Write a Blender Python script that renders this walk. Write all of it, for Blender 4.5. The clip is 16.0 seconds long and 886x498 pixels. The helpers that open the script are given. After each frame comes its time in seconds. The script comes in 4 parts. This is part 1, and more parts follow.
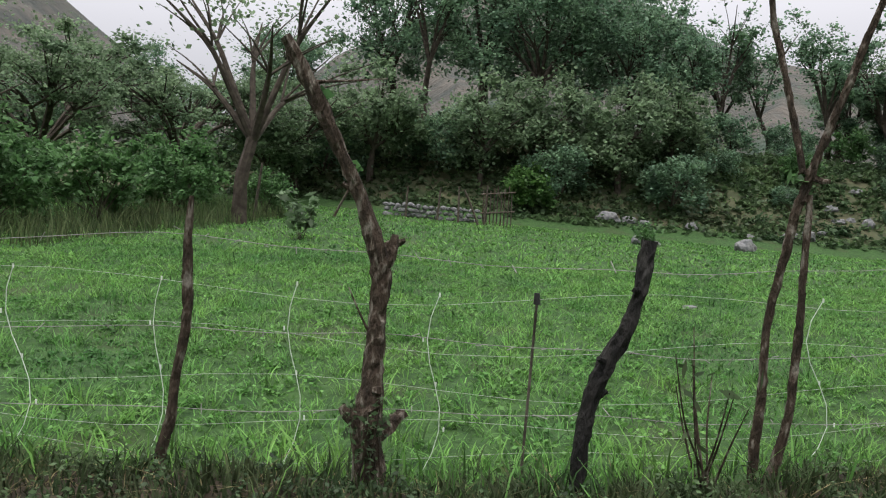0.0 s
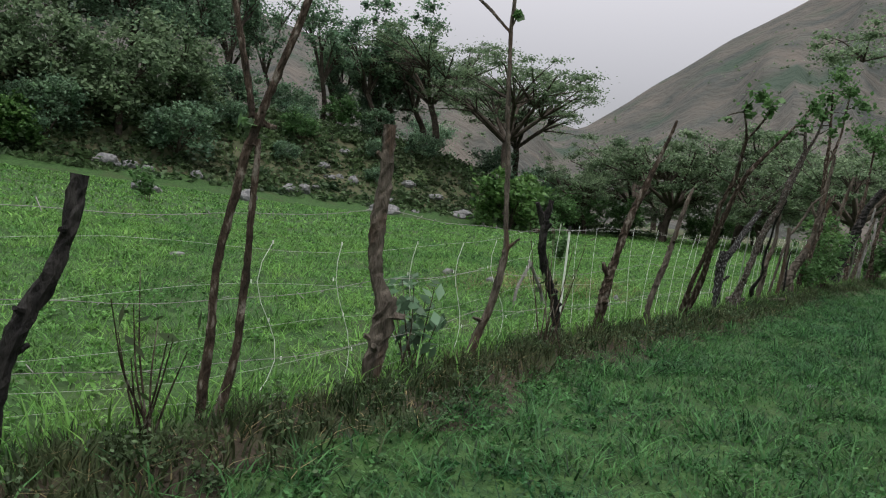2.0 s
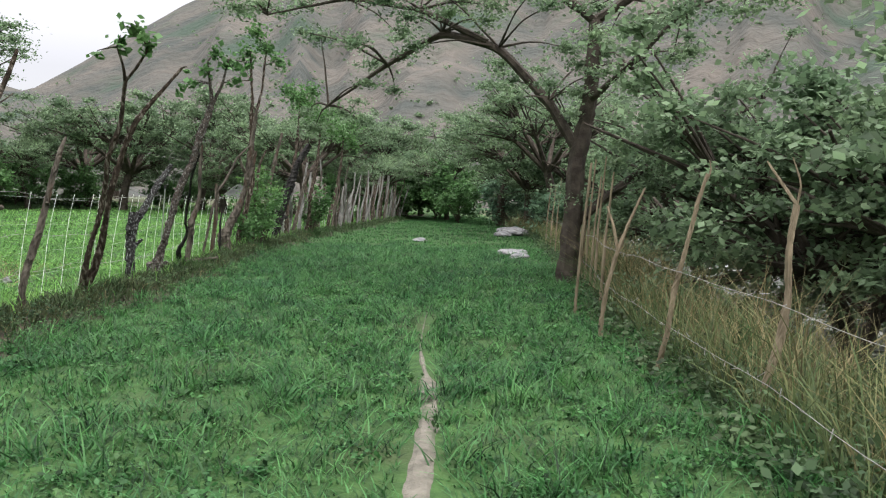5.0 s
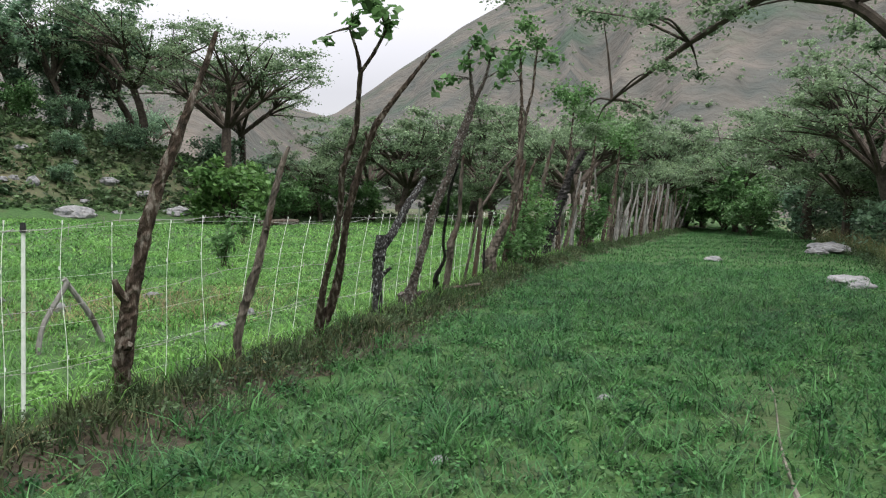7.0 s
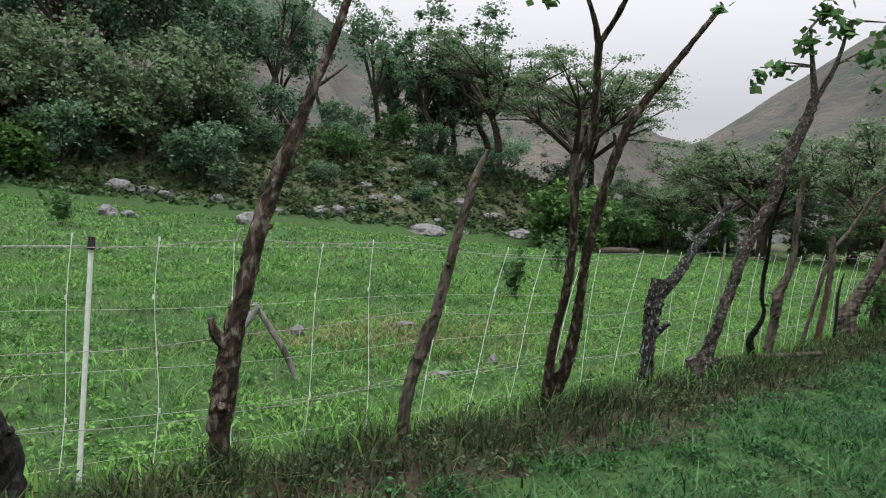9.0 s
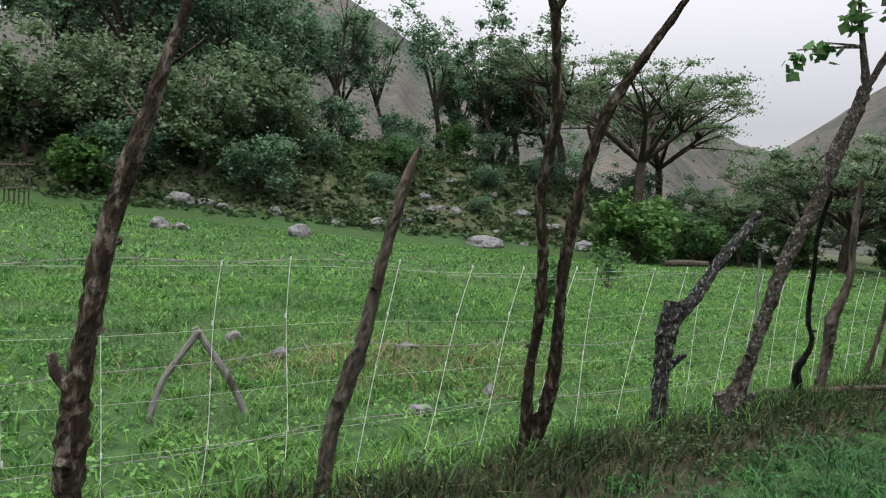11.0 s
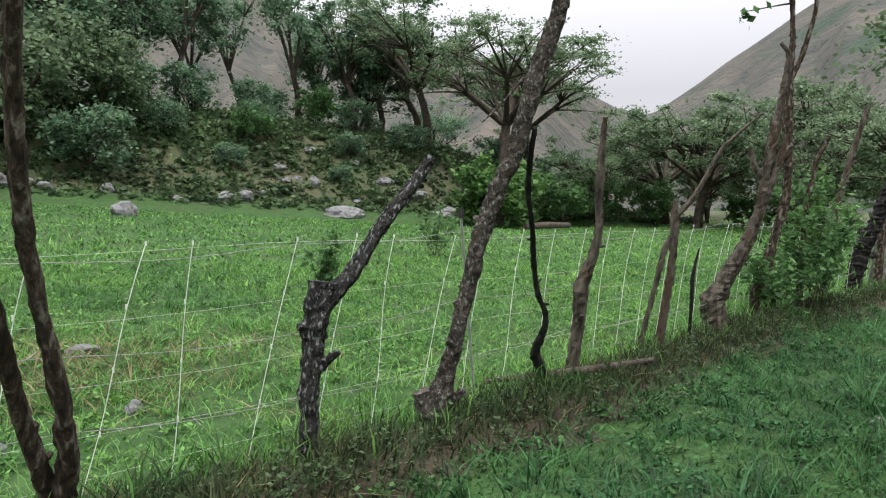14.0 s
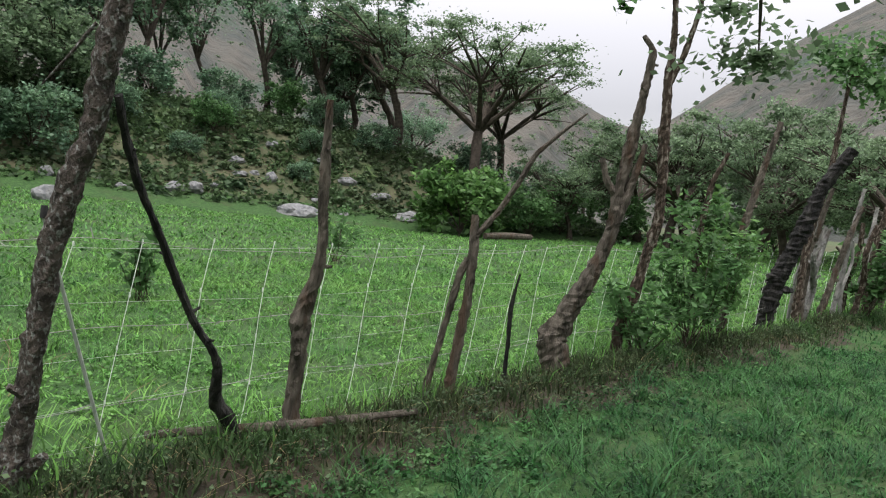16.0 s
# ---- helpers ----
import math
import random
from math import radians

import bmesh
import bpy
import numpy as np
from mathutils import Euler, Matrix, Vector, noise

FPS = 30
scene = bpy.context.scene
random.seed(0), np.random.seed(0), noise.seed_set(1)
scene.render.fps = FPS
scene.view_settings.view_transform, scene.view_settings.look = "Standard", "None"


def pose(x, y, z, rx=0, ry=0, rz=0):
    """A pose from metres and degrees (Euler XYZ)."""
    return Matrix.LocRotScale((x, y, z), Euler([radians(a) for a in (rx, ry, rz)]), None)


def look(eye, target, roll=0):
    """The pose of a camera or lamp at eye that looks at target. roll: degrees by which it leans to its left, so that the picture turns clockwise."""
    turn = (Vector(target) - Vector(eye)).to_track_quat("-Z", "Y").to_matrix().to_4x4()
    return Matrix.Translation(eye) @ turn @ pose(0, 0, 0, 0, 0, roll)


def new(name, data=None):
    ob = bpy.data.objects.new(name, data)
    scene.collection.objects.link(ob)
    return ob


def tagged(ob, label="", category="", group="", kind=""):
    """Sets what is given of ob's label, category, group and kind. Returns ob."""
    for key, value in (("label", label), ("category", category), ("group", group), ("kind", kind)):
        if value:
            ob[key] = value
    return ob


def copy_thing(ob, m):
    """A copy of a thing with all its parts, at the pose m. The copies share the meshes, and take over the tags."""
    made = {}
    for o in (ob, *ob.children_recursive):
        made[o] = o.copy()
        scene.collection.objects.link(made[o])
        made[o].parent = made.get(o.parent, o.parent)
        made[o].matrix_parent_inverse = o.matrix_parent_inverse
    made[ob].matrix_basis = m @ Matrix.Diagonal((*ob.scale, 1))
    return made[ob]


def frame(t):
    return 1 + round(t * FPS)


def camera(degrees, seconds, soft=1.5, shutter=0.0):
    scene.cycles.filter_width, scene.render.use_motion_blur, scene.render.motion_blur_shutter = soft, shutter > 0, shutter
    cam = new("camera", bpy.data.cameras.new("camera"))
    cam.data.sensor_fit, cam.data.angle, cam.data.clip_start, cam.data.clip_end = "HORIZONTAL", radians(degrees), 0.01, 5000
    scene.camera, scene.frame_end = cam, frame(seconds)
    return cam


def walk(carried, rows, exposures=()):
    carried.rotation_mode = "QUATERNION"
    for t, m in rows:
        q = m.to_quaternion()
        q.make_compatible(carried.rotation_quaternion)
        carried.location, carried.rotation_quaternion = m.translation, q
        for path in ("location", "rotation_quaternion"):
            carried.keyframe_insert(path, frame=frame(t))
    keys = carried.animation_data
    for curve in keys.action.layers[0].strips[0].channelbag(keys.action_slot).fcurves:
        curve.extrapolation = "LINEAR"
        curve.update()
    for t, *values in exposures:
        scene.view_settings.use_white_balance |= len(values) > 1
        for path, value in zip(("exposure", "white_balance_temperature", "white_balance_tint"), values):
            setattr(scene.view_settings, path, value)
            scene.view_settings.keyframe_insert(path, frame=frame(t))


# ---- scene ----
cam = camera(62.0, 16.0, soft=1.15)
PATH = [
    (0, (0.133, -0.312, 1.239), (0.172, 1.687, 1.182), 2.44),
    (0.5, (0.209, -0.292, 1.241), (0.422, 1.696, 1.228), 2.40),
    (1, (0.266, -0.307, 1.243), (0.759, 1.632, 1.235), 2.94),
    (1.5, (0.339, -0.277, 1.230), (1.157, 1.547, 1.177), 3.75),
    (2, (0.429, -0.270, 1.212), (1.658, 1.303, 1.101), 4.83),
    (2.5, (0.481, -0.251, 1.204), (2.008, 1.029, 1.040), 5.90),
    (3, (0.574, -0.274, 1.169), (2.332, 0.668, 1.010), 4.55),
    (3.5, (0.810, -0.418, 1.222), (2.702, 0.202, 1.031), 5.26),
    (6, (2.562, -0.290, 1.116), (4.509, 0.156, 1.020), 0.11),
    (6.5, (3.089, 0.108, 1.167), (5.005, 0.675, 1.086), 0.15),
    (7, (3.604, 0.553, 1.235), (5.263, 1.663, 1.122), 0.37),
    (7.5, (4.022, 0.688, 1.286), (5.331, 2.199, 1.206), 1.04),
    (8, (4.505, 0.910, 1.289), (5.612, 2.575, 1.240), 2.62),
    (8.5, (4.929, 1.054, 1.270), (5.959, 2.767, 1.206), 3.16),
    (11, (6.184, 1.496, 1.315), (6.979, 3.330, 1.266), 3.09),
    (11.5, (6.144, 1.525, 1.290), (6.978, 3.342, 1.248), 3.29),
    (12, (6.217, 1.571, 1.273), (7.094, 3.367, 1.191), 3.47),
    (12.5, (6.569, 1.611, 1.262), (7.515, 3.369, 1.139), 2.57),
    (13, (6.975, 1.627, 1.331), (7.971, 3.355, 1.184), 0.97),
    (13.5, (7.472, 1.809, 1.309), (8.507, 3.516, 1.181), 0.85),
    (14, (8.022, 1.948, 1.315), (9.074, 3.645, 1.195), 0.79),
    (14.5, (8.479, 1.992, 1.329), (9.506, 3.703, 1.207), 1.19),
    (15, (9.007, 2.217, 1.361), (9.968, 3.966, 1.228), 3.20),
    (15.5, (9.513, 2.196, 1.338), (10.597, 3.872, 1.224), 3.50),
    (16, (9.988, 2.034, 1.389), (11.054, 3.723, 1.283), 4.13),
]
walk(cam, [(t, look(eye, target, roll)) for t, eye, target, roll in PATH], exposures=[(0, 0.1), (0.6, -0.2), (1.1, -0.5), (1.6, -0.45), (2.1, -0.12), (2.7, 0.36), (3.3, 0.66), (6.3, 0.68), (7.2, 0.4), (8.0, 0.2), (11, 0.15), (12.5, 0.38), (14, 0.42), (16, 0.36)])

# ---- world and light: a bright veiled sky with a very soft sun lights the valley from high up ----
world = bpy.data.worlds.new("evening_sky")
scene.world = world
world.use_nodes = True
wn, wl = world.node_tree.nodes, world.node_tree.links
wn.clear()
sky = wn.new("ShaderNodeTexSky")
sky.sky_type = 'NISHITA'
sky.sun_disc = False
sky.sun_elevation, sky.sun_rotation = radians(71), radians(213)
sky.dust_density, sky.air_density = 2.0, 1.0
veil = wn.new("ShaderNodeBackground")
veil.inputs[0].default_value = (0.99, 0.96, 1.0, 1)
way = wn.new("ShaderNodeTexCoord")
axis = wn.new("ShaderNodeSeparateXYZ")
wl.new(way.outputs["Generated"], axis.inputs[0])
dome = wn.new("ShaderNodeMapRange")  # an overcast dome is about three times as bright overhead as at the horizon
dome.inputs[1].default_value, dome.inputs[2].default_value = 0.15, 0.9
dome.inputs[3].default_value, dome.inputs[4].default_value = 0.5, 2.1
wl.new(axis.outputs[2], dome.inputs[0])
wl.new(dome.outputs[0], veil.inputs[1])
clear = wn.new("ShaderNodeBackground")
clear.inputs[1].default_value = 0.02
wl.new(sky.outputs[0], clear.inputs[0])
both = wn.new("ShaderNodeAddShader")
wl.new(veil.outputs[0], both.inputs[0])
wl.new(clear.outputs[0], both.inputs[1])
wo = wn.new("ShaderNodeOutputWorld")
wl.new(both.outputs[0], wo.inputs[0])
sun = new("sun", bpy.data.lights.new("sun", 'SUN'))
sun.data.energy, sun.data.angle, sun.data.color = 1.6, radians(20), (1.0, 0.97, 0.91)
sun.matrix_world = look((0, 0, 50), (9, 14, 0))


# ---- materials ----
def material(name, c1, c2, scale=6.0, rough=0.9, bump=0.3, c3=None, island=0.0, leafy=0.0, detail=6.0, big=0.25, deep=0.02, stretch=1.0):
    """Two-colour noise with a larger stain over it, fine relief, and a shift from piece to piece."""
    m = bpy.data.materials.new(name)
    m.use_nodes = True
    n, l = m.node_tree.nodes, m.node_tree.links
    b = n["Principled BSDF"]
    b.inputs["Roughness"].default_value = rough
    b.inputs["Specular IOR Level"].default_value = 0.25
    tc = n.new("ShaderNodeMapping")
    tc.inputs["Scale"].default_value = (1, 1, stretch)
    l.new(n.new("ShaderNodeTexCoord").outputs["Object"], tc.inputs["Vector"])
    fine = n.new("ShaderNodeTexNoise")
    fine.inputs["Scale"].default_value, fine.inputs["Detail"].default_value = scale, detail
    l.new(tc.outputs[0], fine.inputs["Vector"])
    ramp = n.new("ShaderNodeValToRGB")
    ramp.color_ramp.elements[0].position, ramp.color_ramp.elements[1].position = 0.32, 0.68
    ramp.color_ramp.elements[0].color, ramp.color_ramp.elements[1].color = (*c1, 1), (*c2, 1)
    l.new(fine.outputs[0], ramp.inputs[0])
    colour = ramp.outputs[0]
    if c3:
        wide = n.new("ShaderNodeTexNoise")
        wide.inputs["Scale"].default_value, wide.inputs["Detail"].default_value = scale * big, 4.0
        l.new(tc.outputs[0], wide.inputs["Vector"])
        step = n.new("ShaderNodeValToRGB")
        step.color_ramp.elements[0].position, step.color_ramp.elements[1].position = 0.54, 0.66
        l.new(wide.outputs[0], step.inputs[0])
        mix = n.new("ShaderNodeMix")
        mix.data_type = 'RGBA'
        mix.inputs[7].default_value = (*c3, 1)
        l.new(step.outputs[0], mix.inputs[0])
        l.new(colour, mix.inputs[6])
        colour = mix.outputs[2]
    if island:
        geo = n.new("ShaderNodeNewGeometry")
        hsv = n.new("ShaderNodeHueSaturation")
        mr = n.new("ShaderNodeMapRange")
        mr.inputs[3].default_value, mr.inputs[4].default_value = 1 - island, 1 + island
        l.new(geo.outputs["Random Per Island"], mr.inputs[0])
        l.new(mr.outputs[0], hsv.inputs["Value"])
        l.new(colour, hsv.inputs["Color"])
        colour = hsv.outputs[0]
    l.new(colour, b.inputs["Base Color"])
    if bump:
        bn = n.new("ShaderNodeTexNoise")
        bn.inputs["Scale"].default_value, bn.inputs["Detail"].default_value = scale * 4, 5.0
        l.new(tc.outputs[0], bn.inputs["Vector"])
        bp = n.new("ShaderNodeBump")
        bp.inputs["Strength"].default_value, bp.inputs["Distance"].default_value = bump, deep
        l.new(bn.outputs[0], bp.inputs["Height"])
        l.new(bp.outputs[0], b.inputs["Normal"])
    if leafy:
        tr = n.new("ShaderNodeBsdfTranslucent")
        l.new(colour, tr.inputs[0])
        ms = n.new("ShaderNodeMixShader")
        ms.inputs[0].default_value = leafy
        l.new(b.outputs[0], ms.inputs[1])
        l.new(tr.outputs[0], ms.inputs[2])
        l.new(ms.outputs[0], n["Material Output"].inputs[0])
    return m


SOIL = material("soil_and_turf", (0.022, 0.055, 0.016), (0.055, 0.115, 0.032), 9.0, 0.95, 0.8, (0.045, 0.07, 0.026), big=0.12)
EARTH = material("dark_earth", (0.025, 0.022, 0.015), (0.07, 0.055, 0.038), 8.0, 0.95, 0.7, (0.04, 0.06, 0.025))
PATH_DIRT = material("trodden_dirt", (0.10, 0.095, 0.075), (0.19, 0.175, 0.145), 14.0, 0.95, 0.6, (0.06, 0.09, 0.04), big=0.4)
GRASS = material("lane_grass", (0.026, 0.095, 0.030), (0.075, 0.185, 0.058), 3.2, 0.5, 0, (0.036, 0.11, 0.04), 0.8, 0.4)
MEADOW = material("meadow_grass", (0.075, 0.20, 0.05), (0.18, 0.35, 0.082), 2.2, 0.5, 0, (0.07, 0.18, 0.05), 0.75, 0.45)
MEADOW_LEAF = material("meadow_leaf", (0.07, 0.19, 0.048), (0.16, 0.32, 0.08), 2.0, 0.5, 0, (0.05, 0.13, 0.04), 0.6, 0.35)
DRY = material("dry_grass", (0.13, 0.12, 0.06), (0.29, 0.245, 0.13), 2.0, 0.85, 0, (0.10, 0.13, 0.05), 0.5, 0.35)
WEED = material("bank_weed", (0.03, 0.06, 0.022), (0.065, 0.078, 0.036), 3.0, 0.85, 0, (0.05, 0.12, 0.035), 0.5, 0.3)
RIVER_GRASS = material("river_bank_grass", (0.06, 0.10, 0.04), (0.12, 0.145, 0.065), 3.0, 0.85, 0, (0.07, 0.13, 0.045), 0.5, 0.35)
SILVER = material("silvery_dead_wood", (0.13, 0.13, 0.12), (0.32, 0.31, 0.29), 18.0, 0.9, 0.9, (0.09, 0.08, 0.07), big=0.5, stretch=0.3)
BARK = material("brown_bark", (0.022, 0.017, 0.012), (0.09, 0.064, 0.045), 30.0, 0.9, 1.0, (0.20, 0.18, 0.15), big=1.0, stretch=0.35)
DARK_BARK = material("charred_dark_wood", (0.007, 0.007, 0.007), (0.026, 0.024, 0.022), 24.0, 0.8, 1.0, (0.05, 0.047, 0.044), big=0.5, stretch=0.3)
GREY_BARK = material("weathered_grey_wood", (0.035, 0.03, 0.023), (0.15, 0.13, 0.105), 24.0, 0.9, 1.0, (0.075, 0.05, 0.034), big=0.4, stretch=0.25)
LICHEN = material("lichen_spotted_bark", (0.03, 0.026, 0.022), (0.115, 0.095, 0.08), 26.0, 0.9, 1.0, (0.23, 0.24, 0.22), big=2.2, stretch=0.7)
DARK_LICHEN = material("lichen_on_black_wood", (0.010, 0.010, 0.010), (0.04, 0.038, 0.036), 26.0, 0.9, 1.0, (0.20, 0.22, 0.21), big=2.4, stretch=0.5)
PALE_WOOD = material("pale_bare_stick", (0.15, 0.12, 0.08), (0.30, 0.245, 0.165), 16.0, 0.85, 0.7, stretch=0.25)
TRUNK = material("tree_bark", (0.035, 0.028, 0.022), (0.09, 0.075, 0.06), 6.0, 0.9, 0.8)
LEAF_DARK = material("dark_foliage", (0.09, 0.17, 0.11), (0.19, 0.30, 0.175), 0.8, 0.42, 0, (0.13, 0.22, 0.14), 0.6, 0.5)
LEAF_MID = material("green_foliage", (0.06, 0.14, 0.05), (0.125, 0.24, 0.085), 0.8, 0.5, 0, (0.09, 0.17, 0.08), 0.5, 0.45)
LEAF_GREY = material("grey_green_foliage", (0.11, 0.175, 0.10), (0.205, 0.29, 0.16), 0.8, 0.5, 0, (0.14, 0.21, 0.115), 0.5, 0.5)
LEAF_BRIGHT = material("bright_young_foliage", (0.07, 0.16, 0.05), (0.14, 0.26, 0.075), 2.0, 0.5, 0, (0.09, 0.18, 0.06), 0.5, 0.45)
LEAF_SCRUB = material("bank_scrub_foliage", (0.045, 0.085, 0.04), (0.10, 0.155, 0.065), 0.8, 0.5, 0, (0.07, 0.105, 0.05), 0.6, 0.4)
TWINE = material("thin_grey_twine", (0.34, 0.38, 0.33), (0.50, 0.54, 0.48), 30.0, 0.6, 0)
STONE = material("pale_field_stone", (0.11, 0.115, 0.12), (0.29, 0.29, 0.29), 5.0, 0.9, 0.9, (0.09, 0.09, 0.085), big=0.9)
NETTING = material("white_net_twine", (0.62, 0.68, 0.60), (0.78, 0.82, 0.76), 30.0, 0.5, 0)
WIRE = material("galvanised_wire", (0.18, 0.18, 0.17), (0.34, 0.33, 0.31), 30.0, 0.5, 0)
BLACK = material("black_plastic", (0.012, 0.012, 0.012), (0.03, 0.03, 0.03), 30.0, 0.5, 0)
HILL = material("dry_hillside", (0.05, 0.058, 0.052), (0.115, 0.102, 0.086), 0.05, 0.95, 0.8, (0.04, 0.062, 0.044), detail=12.0, big=0.5, deep=3.0)
BANK = material("scrub_bank", (0.045, 0.065, 0.03), (0.10, 0.095, 0.055), 1.0, 0.95, 0.6, (0.075, 0.13, 0.045))
WATER = material("shallow_river_water", (0.03, 0.04, 0.035), (0.09, 0.10, 0.09), 2.0, 0.08, 0.5, (0.75, 0.78, 0.80), big=0.9)


# ---- mesh tools ----
def mesh_of(name, verts, faces, mat):
    me = bpy.data.meshes.new(name)
    me.from_pydata(verts, [], faces)
    me.materials.append(mat)
    return me


def quick_mesh(name, verts, quads, mat, side=4):
    """A mesh from arrays, for the very many small pieces of one stuff."""
    me = bpy.data.meshes.new(name)
    quads = np.asarray(quads, np.int32)
    me.vertices.add(len(verts))
    me.vertices.foreach_set("co", np.asarray(verts, np.float32).ravel())
    me.loops.add(quads.size)
    me.loops.foreach_set("vertex_index", quads.ravel())
    me.polygons.add(len(quads))
    me.polygons.foreach_set("loop_start", np.arange(0, quads.size, side, dtype=np.int32))
    me.update(calc_edges=True)
    me.validate()
    me.materials.append(mat)
    return me


def thing(name, x, y, z, label, category, group="", kind=""):
    ob = new(name)
    ob.location = (x, y, z)
    return tagged(ob, label, category, group, kind)


def part(name, me, parent, label=""):
    ob = new(name, me)
    ob.parent = parent
    return tagged(ob, label)


def tube(points, sides=10, rough=0.08, seed=0, fine=0.06, cap=True):
    """A crooked round stem through points of (x, y, z, radius), resampled every few centimetres, with knobbly sides."""
    pts = np.array(points, float)
    seg = np.r_[0, np.cumsum(np.linalg.norm(np.diff(pts[:, :3], axis=0), axis=1))]
    s = np.linspace(0, seg[-1], max(len(pts), int(seg[-1] / fine) + 2))
    d = np.stack([np.interp(s, seg, pts[:, k]) for k in range(4)], 1)
    for _ in range(2):
        d[1:-1] = (d[:-2] + 2 * d[1:-1] + d[2:]) / 4
    rng = np.random.default_rng(seed)
    along = np.gradient(d[:, :3], axis=0)
    along /= np.linalg.norm(along, axis=1)[:, None] + 1e-9
    ref = np.array([0.31, 0.95, 0.02])
    u = np.cross(along, ref)
    u /= np.linalg.norm(u, axis=1)[:, None]
    v = np.cross(along, u)
    ang = np.linspace(0, 2 * np.pi, sides, endpoint=False)
    lobes = 1 + rough * (np.sin(2 * ang + rng.uniform(0, 6)) * 0.6 + np.sin(3 * ang + rng.uniform(0, 6)) * 0.5)
    wob = 1 + rough * rng.normal(0, 0.55, (len(d), sides))
    rad = d[:, 3][:, None] * lobes[None] * wob * (1 + rough * 0.35 * np.sin(s * rng.uniform(7, 11) + rng.uniform(0, 6)))[:, None]
    v3 = d[:, None, :3] + rad[:, :, None] * (np.cos(ang)[None, :, None] * u[:, None] + np.sin(ang)[None, :, None] * v[:, None])
    verts = v3.reshape(-1, 3)
    n = len(d)
    faces = [(i * sides + j, i * sides + (j + 1) % sides, (i + 1) * sides + (j + 1) % sides, (i + 1) * sides + j) for i in range(n - 1) for j in range(sides)]
    if cap:
        faces += [tuple(range(sides))[::-1], tuple((n - 1) * sides + j for j in range(sides))]
    return [tuple(q) for q in verts], faces


def joined(tubes):
    verts, faces = [], []
    for a, b in tubes:
        k = len(verts)
        verts += a
        faces += [tuple(q + k for q in f) for f in b]
    return verts, faces


def tube_mesh(name, stems, mat, **kw):
    return mesh_of(name, *joined([tube(p, **kw) for p in stems]), mat)


def leaf_cloud(rng, clumps, n, size, flat=1.0, droop=0.0, long=1.6):
    """Rhombic leaves scattered in clumps of (x, y, z, radius): verts and quads."""
    c = np.array(clumps, float)
    w = c[:, 3] ** 2
    pick = rng.choice(len(c), n, p=w / w.sum())
    d = rng.normal(size=(n, 3))
    d /= np.linalg.norm(d, axis=1)[:, None]
    d *= np.clip(np.abs(rng.normal(0.45, 0.38, n)), 0.05, 1.6)[:, None]
    p = c[pick, :3] + d * c[pick, 3][:, None] * np.array([1, 1, flat])
    a = rng.normal(size=(n, 3)) * np.array([1, 1, 0.55])
    a[:, 2] -= droop
    a /= np.linalg.norm(a, axis=1)[:, None]
    b = np.cross(a, rng.normal(size=(n, 3)) * np.array([0.45, 0.45, 1.0]))
    b /= np.linalg.norm(b, axis=1)[:, None] + 1e-9
    s = (size * rng.uniform(0.6, 1.4, n))[:, None]
    verts = np.stack([p - a * s * long / 2, p + b * s / 2, p + a * s * long / 2, p - b * s / 2], 1).reshape(-1, 3)
    return verts, np.arange(4 * n).reshape(-1, 4)


# ---- the lie of the land ----
FX = np.array([-30, -1, 0, 0.84, 1.72, 2.7, 3.91, 5.27, 6.05, 7.0, 8.15, 9.18, 10.12, 11.44, 12.5, 14.0, 16.6, 18.6, 20.9, 30, 46, 90])
FY = np.array([2.3, 2.88, 2.84, 2.71, 3.03, 3.22, 3.78, 4.24, 4.39, 4.55, 4.85, 5.09, 5.39, 5.73, 6.1, 6.55, 7.3, 7.65, 8.4, 9.8, 12.5, 20])
RX = np.array([-30, 0, 5.7, 6.7, 8.3, 9.4, 13.5, 25, 40, 90])
RY = np.array([-2.8, -1.9, -1.09, -0.82, -0.54, -0.33, 0.15, 2.0, 6.0, 17])


def fence_y(x):
    return np.interp(x, FX, FY)


def right_y(x):
    return np.interp(x, RX, RY)


def smooth(t):
    t = np.clip(t, 0, 1)
    return t * t * (3 - 2 * t)


def ground_z(x, y):
    """Height of the land: the lane, the low fence bank, the rising meadow, the scrub bank, the river bed."""
    x, y = np.asarray(x, float), np.asarray(y, float)
    fy, ry = fence_y(x), right_y(x)
    z = 0.1 * smooth((y - fy + 0.7) / 0.5) + 0.05 * np.exp(-((y - fy + 0.1) / 0.25) ** 2)
    slope = np.clip(0.058 - 0.0018 * x, 0.008, 0.07)
    z = z + slope * np.clip(np.minimum(y, 60) - fy - 0.5, 0, None)
    foot = 31.0 - 0.02 * x
    rise = (0.5 + 0.5 * smooth((x + 14) / 10)) * (1 - 0.9 * smooth((x - 27) / 20))
    z = z + 5.0 * rise * smooth((y - foot) / 11)
    out = np.clip(ry - 0.7 - y, 0, None)
    z = z - np.minimum(2.2, 0.5 * out) + 0.2 * np.clip(out - 13, 0, 47)
    lump = 0.025 * np.sin(1.9 * x + 0.7 * y) * np.sin(1.3 * y - 0.4 * x) + 0.015 * np.sin(4.1 * x + 1) * np.sin(3.7 * y)
    return z + lump * smooth((np.abs(x) < 80) * 1.0)


def gz(x, y):
    return float(ground_z(x, y))


def spread(lo, hi, near_lo, near_hi, step, grow=1.12):
    vals = list(np.arange(near_lo, near_hi + 1e-6, step))
    s, v = step, near_hi
    while v < hi:
        s *= grow
        v += s
        vals.append(v)
    s, v = step, near_lo
    while v > lo:
        s *= grow
        v -= s
        vals.insert(0, v)
    return np.array(vals)


